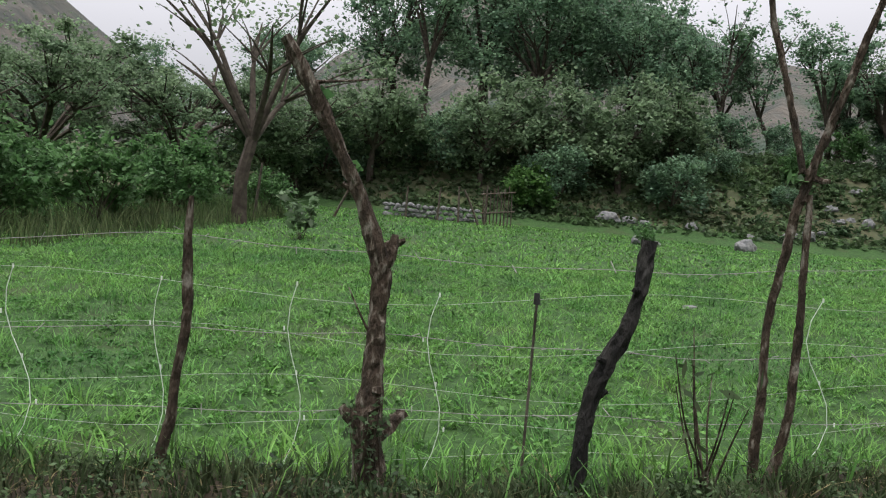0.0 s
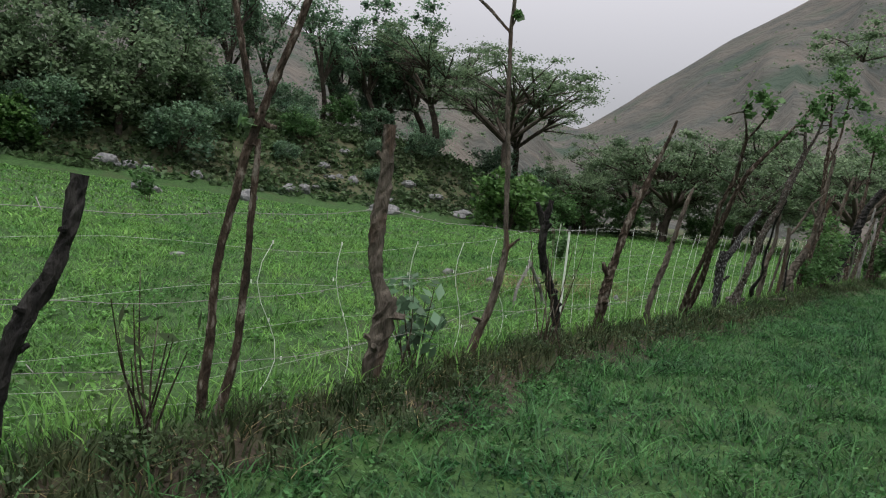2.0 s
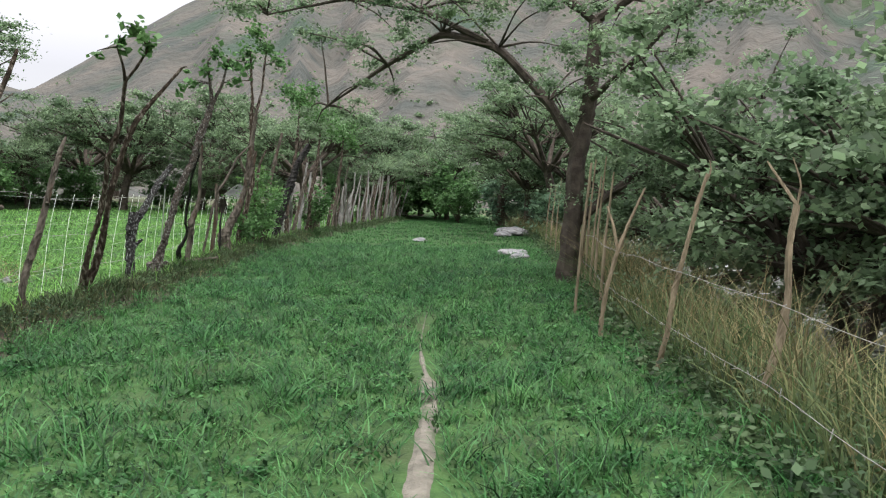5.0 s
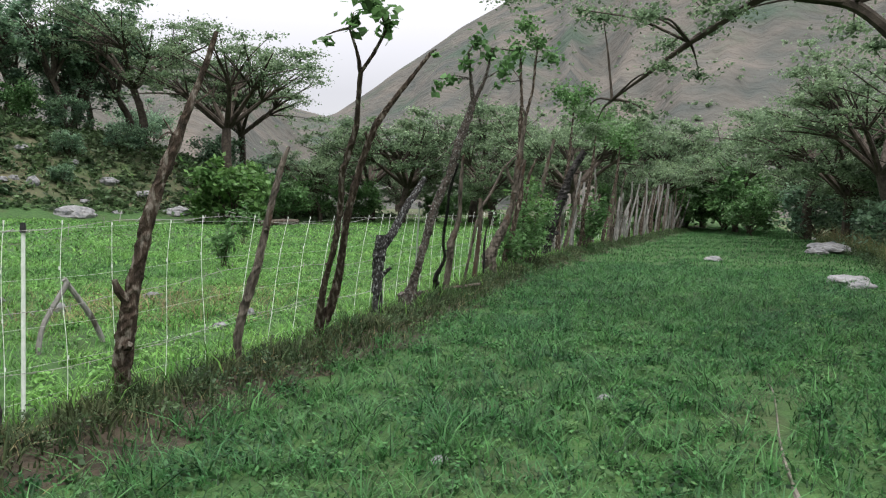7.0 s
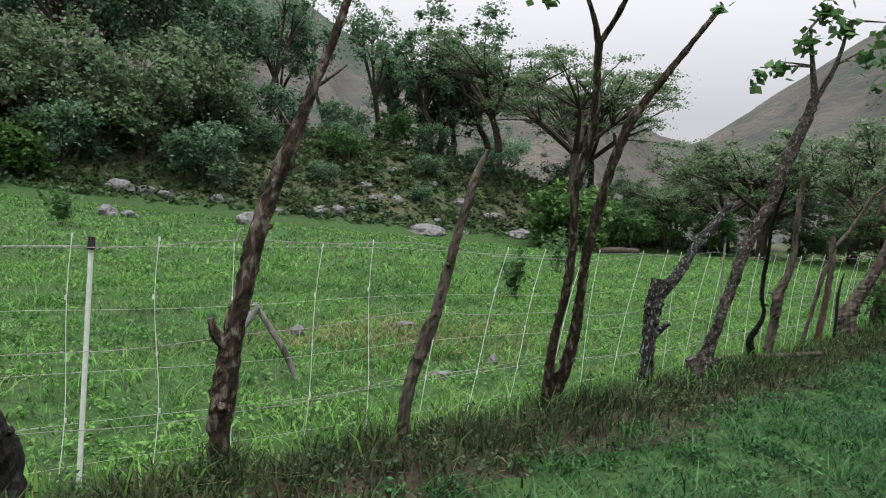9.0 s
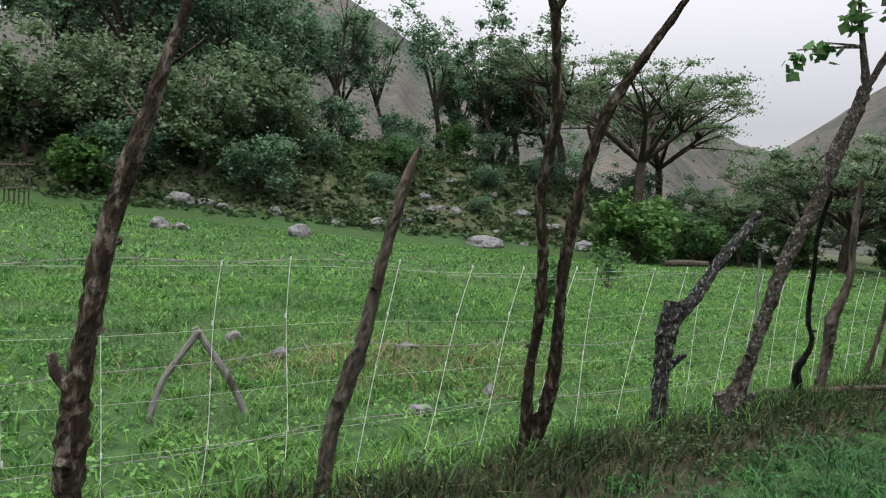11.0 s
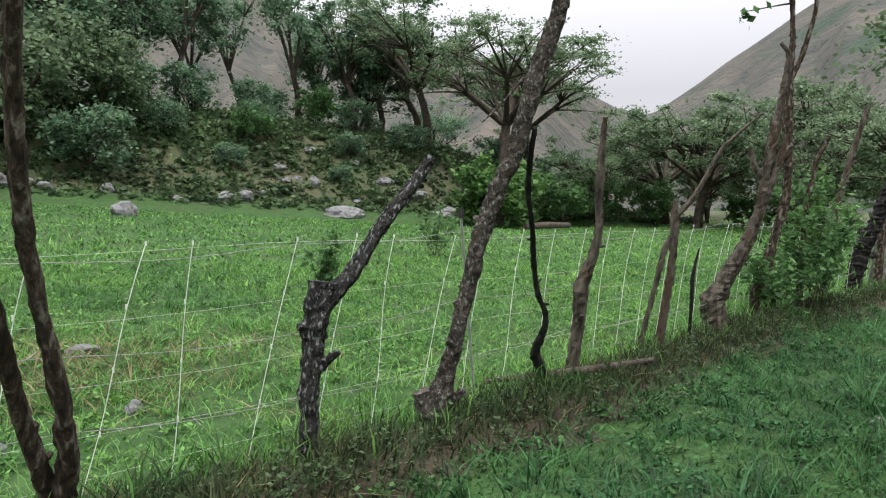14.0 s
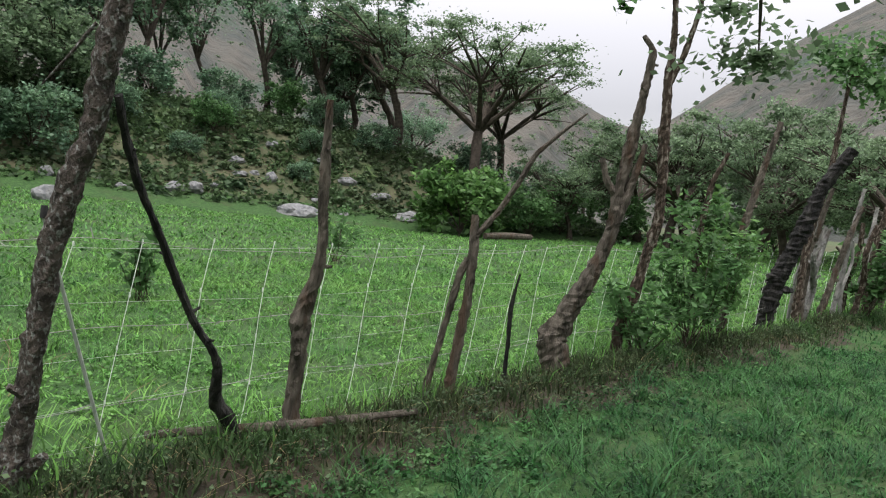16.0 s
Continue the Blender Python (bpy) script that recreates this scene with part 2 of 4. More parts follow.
gx, gy = spread(-900, 900, -6, 26, 0.2), spread(-900, 900, -4, 12, 0.16)
X, Y = np.meshgrid(gx, gy)
Z = ground_z(X, Y)
rows_n, cols_n = X.shape
idx = np.arange(rows_n * cols_n).reshape(rows_n, cols_n)
quads = np.stack([idx[:-1, :-1], idx[:-1, 1:], idx[1:, 1:], idx[1:, :-1]], -1).reshape(-1, 4)
me = quick_mesh("ground", np.stack([X, Y, Z], -1).reshape(-1, 3), quads, SOIL)
for m in (EARTH, PATH_DIRT, BANK):
    me.materials.append(m)
mid = np.stack([X, Y], -1)
mid = (mid[:-1, :-1] + mid[1:, 1:]) / 2
mx, my = mid[..., 0].ravel(), mid[..., 1].ravel()
kind = np.zeros(len(mx), np.int32)
kind[(np.abs(my - fence_y(mx) + 0.32 + 0.1 * np.sin(2.3 * mx)) < 0.24) & (mx < 60)] = 1
kind[my > 32.5] = 3
kind[my < right_y(mx) - 0.9] = 3
me.polygons.foreach_set("material_index", kind)
me.polygons.foreach_set("use_smooth", np.ones(len(mx), bool))
tagged(new("ground", me), "grassy ground of lane, meadow and scrub bank", "ground", kind="structure")

def track_y(x):
    return 0.55 + 0.26 * (x - 5.4) + 0.03 * np.sin(1.9 * x)


tv, tf = [], []
tx = np.arange(3.6, 9.2, 0.05)
for i, x in enumerate(tx):
    w = 0.008 + 0.12 * max(0, 0.5 + 0.8 * noise.noise(Vector((x * 1.6, 3, 0)))) * float(smooth((x - 3.6) / 1.0) * smooth((8.0 - x) / 2.6))
    for s in (-1, -0.4, 0.4, 1):
        y = float(track_y(x)) + s * w * (1 + 0.5 * noise.noise(Vector((x * 5, s * 9, 1)))) 
        tv.append((x, y, gz(x, y) + (0.012 if abs(s) < 1 else -0.01)))
for i in range(len(tx) - 1):
    for j in range(3):
        tf.append((i * 4 + j, i * 4 + 4 + j, i * 4 + 5 + j, i * 4 + 1 + j))
tagged(new("dirt_track", mesh_of("dirt_track", tv, tf, PATH_DIRT)), "narrow trodden dirt track through the grass", "path", kind="structure")

# hills that close the valley: height by bearing, clockwise from north
HB = [-180, -120, -60, -38, -31, -28.4, -26.6, -24, -21.5, -20, -15, -8, -5.5, -3, -1, 3, 10, 14, 17, 20, 23, 27, 34, 40.4, 43, 45, 47.5, 49, 51, 53, 55.3, 57.4, 63, 70, 80, 100, 130, 180]
HE = [14, 16, 19, 18, 16.5, 15.3, 14, 12.2, 10, 8, 7, 13, 14, 15.1, 16, 18, 18.5, 17.5, 16.1, 14.4, 13.1, 12.1, 11.2, 10, 8.6, 7.5, 6.9, 7.9, 9.2, 10.7, 12.2, 13.6, 16.5, 20, 23, 24, 20, 14]
bear = np.radians(np.arange(-180, 180, 0.75))
rad = np.concatenate([np.linspace(110, 520, 46), [620, 800]])
Bq, Rq = np.meshgrid(bear, rad)
elev = np.interp(np.degrees(Bq), HB, HE)
t_up = np.clip((Rq - 110) / 410, 0, 1)
gully = np.array([[noise.fractal(Vector((math.sin(b) * 6 + 5, math.cos(b) * 6, r / 160)), 1.0, 2.1, 5) for b in bear] for r in rad])
ribs = np.array([[abs(noise.noise(Vector((math.sin(b) * 14, math.cos(b) * 14, r / 900)))) for b in bear] for r in rad])
Zh = 520 * np.tan(np.radians(elev)) * (t_up ** 1.15) + (18 * gully - 16 * ribs) * np.sin(np.pi * np.clip(t_up, 0, 1)) + 1.5 * gully - 3.0 * (t_up == 0)
Zh = np.where(Rq > 520, 520 * np.tan(np.radians(elev)) * 0.7 - (Rq - 520) * 0.2, Zh)
nb = len(bear)
idx = np.arange(len(rad) * nb).reshape(len(rad), nb)
nxt = np.roll(idx, -1, 1)
quads = np.stack([idx[:-1], idx[1:], nxt[1:], nxt[:-1]], -1).reshape(-1, 4)
hm = quick_mesh("hills", np.stack([5 + Rq * np.sin(Bq), 2 + Rq * np.cos(Bq), Zh], -1).reshape(-1, 3), quads, HILL)
hm.polygons.foreach_set("use_smooth", np.ones(len(quads), bool))
tagged(new("backdrop_hills", hm), "dry steep hillsides closing the valley", "hill", kind="structure")

# scrub that dots the hillsides
hr = np.random.default_rng(77)
bi, ri = hr.integers(0, nb, 16000), hr.integers(1, 40, 16000)
keep = (np.degrees(bear[bi]) > -45) & (np.degrees(bear[bi]) < 115) & (gully[ri, bi] + hr.normal(0, 0.25, 16000) > -0.05)
bi, ri = bi[keep], ri[keep]
hx, hy = 5 + Rq[ri, bi] * np.sin(Bq[ri, bi]), 2 + Rq[ri, bi] * np.cos(Bq[ri, bi])
hx, hy = hx + hr.normal(0, 2.5, len(bi)), hy + hr.normal(0, 2.5, len(bi))
cl = np.stack([hx, hy, Zh[ri, bi] + 0.3, hr.uniform(0.4, 1.5, len(bi))], 1)
v, q = leaf_cloud(hr, cl, 70000, 0.45, 0.6)
tagged(new("hillside_scrub", quick_mesh("hillside_scrub", v, q, LEAF_GREY)), "grey-green scrub scattered over the hillsides", "scrub", kind="stuff")

# river beside the lane, below its right-hand bank
wx = np.linspace(-30, 90, 121)
wv, wf = [], []
for i, x in enumerate(wx):
    for j, off in enumerate((-4.3, -6, -8, -10, -14)):
        wv.append((x, float(right_y(x)) + off, -1.75 + 0.03 * math.sin(3 * x + j)))
for i in range(120):
    for j in range(4):
        wf.append((i * 5 + j, i * 5 + 5 + j, i * 5 + 6 + j, i * 5 + 1 + j))
tagged(new("river_water", mesh_of("river_water", wv, wf, WATER)), "shallow rippled river with white water", "water", kind="structure")


# ---- grass ----
def blades(name, xs, ys, height, width, mat, label, lean=0.5, seed=1):
    rng = np.random.default_rng(seed)
    n = len(xs)
    z = ground_z(xs, ys)
    a = rng.uniform(0, 2 * np.pi, n)
    clump = np.sin(5.1 * xs + 2.0 * np.sin(3.3 * ys)) * np.sin(6.3 * ys + 1.7 * np.sin(4.1 * xs)) + 0.6 * np.sin(13.7 * xs + 3 * ys) * np.sin(11.9 * ys - 4 * xs)
    h = height * rng.uniform(0.45, 1.3, n) * np.clip(0.95 + 0.4 * clump, 0.6, 1.6)
    w = width * rng.uniform(0.6, 1.4, n)
    side = np.stack([np.cos(a), np.sin(a), 0 * a], 1) * w[:, None] / 2
    b = a + np.pi / 2 + rng.normal(0, 0.5, n)
    tip = np.stack([np.cos(b), np.sin(b), 0 * b], 1) * (h * lean * rng.uniform(0.2, 1.6, n))[:, None]
    p = np.stack([xs, ys, z - 0.01], 1)
    up = np.array([0, 0, 1.0])
    m1 = p + tip * 0.35 + up * (h * 0.6)[:, None]
    t = p + tip + up * h[:, None]
    v = np.stack([p - side, p + side, m1 + side * 0.8, m1 - side * 0.8, t + side * 0.12, t - side * 0.12], 1).reshape(-1, 3)
    k = np.arange(n) * 6
    q = np.concatenate([np.stack([k, k + 1, k + 2, k + 3], 1), np.stack([k + 3, k + 2, k + 4, k + 5], 1)])
    return tagged(new(name, quick_mesh(name, v, q, mat)), label, "grass", kind="stuff")


def scatter(seed, n, x0, x1, y0, y1, patch=0.0):
    """Random places in a rectangle of the plan, thinned in patches."""
    rng = np.random.default_rng(seed)
    x, y = rng.uniform(x0, x1, n), rng.uniform(y0, y1, n)
    if patch:
        f = np.sin(x * 2.1 + 1.3 * np.sin(y * 1.7)) * np.sin(y * 2.6 + 1.1 * np.sin(x * 1.4)) + 0.5 * np.sin(5.3 * x + 2 * y) * np.sin(4.7 * y - x)
        keep = rng.uniform(-1.2, 1.2, n) < f * patch + 0.75
        x, y = x[keep], y[keep]
    return x, y


def on_lane(x, y):
    tr = np.abs(y - track_y(x))
    keep = (y < fence_y(x) - 0.42) & (y > right_y(x) - 0.35)
    return keep & ~((tr < 0.06 + 0.05 * np.sin(3.1 * x)) & (x > 4.0) & (x < 8.5))


x, y = scatter(11, 400000, -3, 19.5, -2.6, 6.9, 0.3)
k = on_lane(x, y)
blades("lane_grass", x[k], y[k], 0.05, 0.008, GRASS, "short green lane grass", 1.5, 2)
x, y = scatter(12, 170000, 18, 56, -1, 15, 0.2)
k = on_lane(x, y)
blades("lane_grass_far", x[k], y[k], 0.06, 0.016, GRASS, "short green lane grass", 0.7, 3)
x, y = scatter(13, 290000, -8, 26, 2.4, 13, 0.35)
k = y > fence_y(x) + 0.05
blades("meadow_grass", x[k], y[k], 0.06, 0.008, MEADOW, "lush green meadow grass", 1.5, 4)
x, y = scatter(14, 130000, -14, 60, 10, 36, 0.3)
k = y > fence_y(x) + 0.3
blades("meadow_grass_far", x[k], y[k], 0.075, 0.035, MEADOW, "lush green meadow grass", 1.3, 5)
x, y = scatter(15, 42000, -3, 45, -1, 12)
y = fence_y(x) - 0.2 + np.random.default_rng(3).normal(0, 0.15, len(x))
blades("fence_weeds", x, y, 0.10, 0.010, WEED, "dark weeds and dry stalks along the fence bank", 0.8, 6)
x, y = scatter(20, 3000, -2, 22, 0, 1)
y = fence_y(x) - 0.22 + np.random.default_rng(7).normal(0, 0.14, len(x))
blades("bank_dead_stalks", x, y, 0.07, 0.006, DRY, "pale dead stalks littering the fence bank", 2.6, 11)
x, y = scatter(16, 6500, -3, 40, 0, 1)
y = fence_y(x) + 0.12 + np.random.default_rng(4).normal(0, 0.14, len(x))
blades("fence_tall_grass", x, y, 0.16, 0.011, MEADOW, "tall green grass under the netting", 0.7, 7)
x, y = scatter(17, 15000, 1, 34, 0, 1)
y = right_y(x) - 0.15 - np.abs(np.random.default_rng(5).normal(0, 1.4, len(x)))
blades("dry_grass", x, y, 0.55, 0.008, DRY, "tall straw-coloured dry grass on the river bank", 0.9, 8)
x, y = scatter(18, 22000, 1, 34, 0, 1)
y = right_y(x) - 0.05 - np.abs(np.random.default_rng(6).normal(0, 1.3, len(x)))
blades("bank_tall_grass", x, y, 0.42, 0.009, RIVER_GRASS, "tall dull green grass on the river bank", 0.9, 9)
x, y = scatter(19, 9000, -10, -4.3, 11.5, 24)
k = np.abs(x + 7.6 - 0.2 * (y - 12)) < 1.6
blades("edge_tall_grass", x[k], y[k], 0.5, 0.016, RIVER_GRASS, "tall rough grass along the meadow's edge", 0.6, 10)
def leafy_sward(name, seed, n, leaves, x0, x1, y0, y1, ok, size, mat, label):
    """Low broad-leaved herbs between the grass blades, in uneven patches."""
    r = np.random.default_rng(seed)
    cx, cy = r.uniform(x0, x1, n), r.uniform(y0, y1, n)
    k = ok(cx, cy) & (np.sin(2.3 * cx + 1.5 * np.sin(1.9 * cy)) * np.sin(2.7 * cy) + r.uniform(-1, 1, n) > -0.4)
    cl = np.stack([cx[k], cy[k], ground_z(cx[k], cy[k]) + 0.03, r.uniform(0.05, 0.16, k.sum())], 1)
    v, q = leaf_cloud(r, cl, leaves, size, 0.35, 0.0, 1.7)
    tagged(new(name, quick_mesh(name, v, q, mat)), label, "weeds", kind="stuff")


def tufts(name, seed, n, x0, x1, y0, y1, ok, height, mat, label):
    """Thicker tussocks standing out of the sward."""
    r = np.random.default_rng(seed)
    cx, cy = r.uniform(x0, x1, n), r.uniform(y0, y1, n)
    k = ok(cx, cy)
    cx, cy = cx[k], cy[k]
    xs = (cx[:, None] + r.normal(0, 0.045, (len(cx), 22))).ravel()
    ys = (cy[:, None] + r.normal(0, 0.045, (len(cx), 22))).ravel()
    blades(name, xs, ys, height, 0.009, mat, label, 1.4, seed)


leafy_sward("meadow_herbs", 45, 11000, 110000, -6, 20, 2.8, 13, lambda a, c: c > fence_y(a) + 0.1, 0.02, MEADOW_LEAF, "low leafy herbs among the meadow grass")
leafy_sward("meadow_herbs_far", 46, 9000, 60000, -10, 45, 12, 33, lambda a, c: c > fence_y(a) + 1, 0.034, MEADOW_LEAF, "low leafy herbs among the meadow grass")
leafy_sward("lane_herbs", 47, 5200, 80000, -2, 20, -2.2, 7, on_lane, 0.018, GRASS, "small leafy herbs in the lane grass")
tufts("lane_tufts", 41, 2600, -2, 18, -2, 7, on_lane, 0.12, GRASS, "thicker tufts in the lane grass")
tufts("meadow_tufts", 42, 3000, -6, 24, 3, 16, lambda a, c: c > fence_y(a) + 0.25, 0.10, MEADOW, "thicker tussocks in the meadow grass")
rng = np.random.default_rng(43)
x, y = 8.3 + rng.normal(0, 0.9, 1500), 7.3 + rng.normal(0, 0.55, 1500)
blades("dead_stalks", x, y, 0.10, 0.009, DRY, "dead straw lying on a bare patch", 2.2, 44)
rng = np.random.default_rng(9)
bx = rng.uniform(-12, 46, 9000)
by = 32.0 + rng.uniform(0, 15, 9000)
cl = np.stack([bx, by, ground_z(bx, by) + 0.1, rng.uniform(0.15, 0.55, 9000)], 1)
v, q = leaf_cloud(rng, cl, 120000, 0.15, 0.8)
tagged(new("bank_scrub", quick_mesh("bank_scrub", v, q, LEAF_SCRUB)), "low dark scrub over the bank", "scrub", kind="stuff")
bx = rng.uniform(-2, 40, 1500)
by = fence_y(bx) - 0.25 + rng.normal(0, 0.2, 1500)
cl = np.stack([bx, by, ground_z(bx, by) + 0.05, rng.uniform(0.05, 0.13, 1500)], 1)
v, q = leaf_cloud(rng, cl, 34000, 0.016, 0.8)
tagged(new("bank_weeds", quick_mesh("bank_weeds", v, q, LEAF_SCRUB)), "small leafy weeds on the fence bank", "weeds", kind="stuff")
bx = rng.uniform(2, 30, 1300)
by = right_y(bx) - 0.1 - np.abs(rng.normal(0, 0.7, 1300)) + 0.3
cl = np.stack([bx, by, ground_z(bx, by) + 0.08, rng.uniform(0.08, 0.26, 1300)], 1)
v, q = leaf_cloud(rng, cl, 30000, 0.03, 0.9)
tagged(new("river_bank_weeds", quick_mesh("river_bank_weeds", v, q, LEAF_SCRUB)), "dark leafy weeds along the river fence", "weeds", kind="stuff")
bx = rng.uniform(-2, 18, 900)
by = rng.uniform(-2, 6.5, 900)
k = on_lane(bx, by)
cl = np.stack([bx[k], by[k], ground_z(bx[k], by[k]) + 0.03, rng.uniform(0.05, 0.12, k.sum())], 1)
v, q = leaf_cloud(rng, cl, 16000, 0.02, 0.5)
tagged(new("lane_clover", quick_mesh("lane_clover", v, q, LEAF_MID)), "low leafy weeds in the lane grass", "weeds", kind="stuff")


# ---- fence posts: crooked branches set along the low bank ----
SEED = [100]


def post(stems, mat, label, name="fence_post", leaves=(), group="rough posts of the lane fence"):
    """A stake cut from a branch: the first stem is the post, the others its forks and stubs; leaves are clumps at living tips."""
    SEED[0] += 1
    x, y, z = stems[0][0][:3]
    z = gz(x, y)
    t = thing(name, x, y, z, label, "post", group)
    for i, s in enumerate(stems):
        pts = [(a - x, b - y, c - (0.1 if mat is not PALE_WOOD else 0.0), r) for a, b, c, r in s]
        if i == 0:
            pts = [(pts[0][0], pts[0][1], min(-0.15, pts[0][2] - 0.1), pts[0][3] * 1.1)] + pts
        part("stake" if i == 0 else "fork", tube_mesh("stake", [pts], mat, sides=10, rough=0.19, seed=SEED[0] * 7 + i, fine=0.035), t)
    kr = np.random.default_rng(SEED[0] + 5)
    body = np.array(stems[0])
    if body[:, 3].max() > 0.03 and x < 21:
        for _ in range(4):
            u = kr.uniform(0.8, len(body) - 1.6)
            i = int(u)
            c = body[i] + (body[i + 1] - body[i]) * (u - i)
            a, up, ln = kr.uniform(0, 6.28), kr.uniform(-0.1, 0.9), kr.uniform(1.3, 2.6) * c[3]
            d = np.array([math.cos(a), math.sin(a), up])
            c0 = c[:3] - np.array([x, y, 0.1])
            part("knot", tube_mesh("knot", [[(*c0, c[3] * 0.62), (*(c0 + d * ln * 0.6), c[3] * 0.45), (*(c0 + d * ln), c[3] * 0.3)]], mat, sides=7, rough=0.2, seed=SEED[0] + i, fine=0.02), t)
    if leaves:
        rng = np.random.default_rng(SEED[0])
        cl = [(a - x, b - y, c - 0.1, r) for a, b, c, r in leaves]
        twigs = []
        for a, b, c, r in cl:
            near = min((p for s in stems for p in s), key=lambda p: (p[0] - x - a) ** 2 + (p[1] - y - b) ** 2 + (p[2] - 0.1 - c) ** 2)
            twigs.append([(near[0] - x, near[1] - y, near[2] - 0.1, 0.010), ((near[0] - x + a) / 2 + 0.03, (near[1] - y + b) / 2, (near[2] - 0.1 + c) / 2 + 0.04, 0.007), (a, b, c + r * 0.5, 0.004)])
        for tw in twigs:
            part("twig", tube_mesh("twig", [tw], mat, sides=5, rough=0.1, seed=3, fine=0.08), t)
        v, q = leaf_cloud(rng, cl, int(sum(120 * (c[3] / 0.25) ** 2 for c in cl)) + 5, 0.062, 1.0, 0.5, 1.3)
        part("leaves", quick_mesh("leaves", v, q, LEAF_MID), t, "green heart-shaped leaves")
    return t

post([[(-0.99, 2.87, 0.01, 0.022), (-0.99, 2.87, 0.18, 0.026), (-0.95, 2.88, 0.33, 0.024), (-0.94, 2.89, 0.53, 0.023), (-0.91, 2.90, 0.68, 0.023), (-0.90, 2.90, 0.80, 0.023), (-0.91, 2.90, 0.99, 0.021), (-0.91, 2.90, 1.16, 0.019), (-0.90, 2.90, 1.29, 0.010)]],
     BARK, "slim brown stake with frayed top in fence line")
post([[(-0.07, 2.84, 0.08, 0.074), (-0.08, 2.84, 0.24, 0.067), (-0.10, 2.84, 0.36, 0.078), (-0.08, 2.84, 0.53, 0.051), (-0.08, 2.84, 0.67, 0.045), (-0.07, 2.84, 0.85, 0.045), (-0.06, 2.84, 0.98, 0.048), (-0.08, 2.84, 1.12, 0.046), (-0.13, 2.84, 1.24, 0.034), (-0.17, 2.83, 1.36, 0.034), (-0.23, 2.83, 1.47, 0.032), (-0.29, 2.83, 1.60, 0.034), (-0.36, 2.82, 1.74, 0.035), (-0.44, 2.82, 1.89, 0.037), (-0.50, 2.81, 1.99, 0.028)],
      [(-0.07, 2.84, 1.04, 0.041), (-0.02, 2.84, 1.11, 0.030), (-0.01, 2.85, 1.18, 0.013)],
      [(-0.09, 2.84, 0.35, 0.041), (-0.17, 2.83, 0.39, 0.035), (-0.21, 2.83, 0.44, 0.018)],
      [(-0.37, 2.82, 1.81, 0.008), (-0.25, 2.83, 1.82, 0.005), (-0.07, 2.84, 1.84, 0.003)],
      [(-0.11, 2.84, 0.76, 0.005), (-0.16, 2.83, 0.86, 0.004), (-0.20, 2.83, 0.95, 0.003)]],
     BARK, "thick leaning trunk post with a broken stub", leaves=[(-0.19, 2.83, 1.45, 0.031), (-0.32, 2.82, 1.76, 0.027)])
post([[(0.79, 2.71, 0.12, 0.033), (0.80, 2.71, 0.32, 0.033), (0.82, 2.71, 0.46, 0.032), (0.85, 2.70, 0.58, 0.032), (0.90, 2.69, 0.69, 0.034), (0.96, 2.67, 0.81, 0.030), (0.99, 2.67, 0.92, 0.030), (1.01, 2.66, 1.03, 0.030), (1.03, 2.66, 1.17, 0.030)]],
     DARK_BARK, "dark charred bent stake with a sawn top")
post([[(1.68, 3.04, 0.05, 0.031), (1.67, 3.04, 0.25, 0.026), (1.69, 3.03, 0.50, 0.021), (1.69, 3.03, 0.71, 0.021), (1.70, 3.03, 0.87, 0.021), (1.73, 3.01, 1.05, 0.020), (1.76, 3.00, 1.21, 0.021), (1.78, 2.99, 1.36, 0.023), (1.83, 2.97, 1.52, 0.023), (1.88, 2.94, 1.71, 0.020), (1.94, 2.91, 1.90, 0.018), (2.00, 2.88, 2.12, 0.017), (2.08, 2.85, 2.37, 0.016), (2.15, 2.81, 2.58, 0.013)],
      [(1.72, 3.02, 0.05, 0.028), (1.77, 3.00, 0.26, 0.024), (1.80, 2.98, 0.45, 0.021), (1.81, 2.98, 0.67, 0.019), (1.82, 2.97, 0.88, 0.018), (1.82, 2.97, 1.08, 0.017), (1.83, 2.97, 1.29, 0.015), (1.83, 2.97, 1.43, 0.013)],
      [(1.80, 2.98, 1.53, 0.014), (1.77, 3.00, 1.70, 0.015), (1.73, 3.01, 1.88, 0.014), (1.70, 3.03, 2.04, 0.013), (1.66, 3.05, 2.21, 0.012), (1.64, 3.06, 2.41, 0.010)],
      [(1.81, 2.98, 1.54, 0.017), (1.86, 2.95, 1.48, 0.013), (1.90, 2.93, 1.49, 0.008)]],
     BARK, "pair of tall thin living stems grown together", leaves=[(2.04, 2.87, 2.38, 0.115), (2.24, 2.77, 2.39, 0.125), (1.81, 2.98, 2.46, 0.138), (1.62, 3.07, 2.47, 0.138), (1.78, 2.99, 1.50, 0.042)])
post([[(2.70, 3.22, 0.09, 0.047), (2.71, 3.21, 0.28, 0.046), (2.74, 3.19, 0.46, 0.053), (2.75, 3.18, 0.58, 0.055), (2.70, 3.22, 0.73, 0.036), (2.68, 3.23, 0.88, 0.036), (2.68, 3.23, 1.06, 0.038), (2.70, 3.22, 1.24, 0.038), (2.70, 3.21, 1.42, 0.036), (2.70, 3.21, 1.60, 0.029)],
      [(2.75, 3.18, 0.53, 0.036), (2.78, 3.16, 0.60, 0.024), (2.79, 3.15, 0.64, 0.012)]],
     GREY_BARK, "grey knotted stake with a blunt cut top")
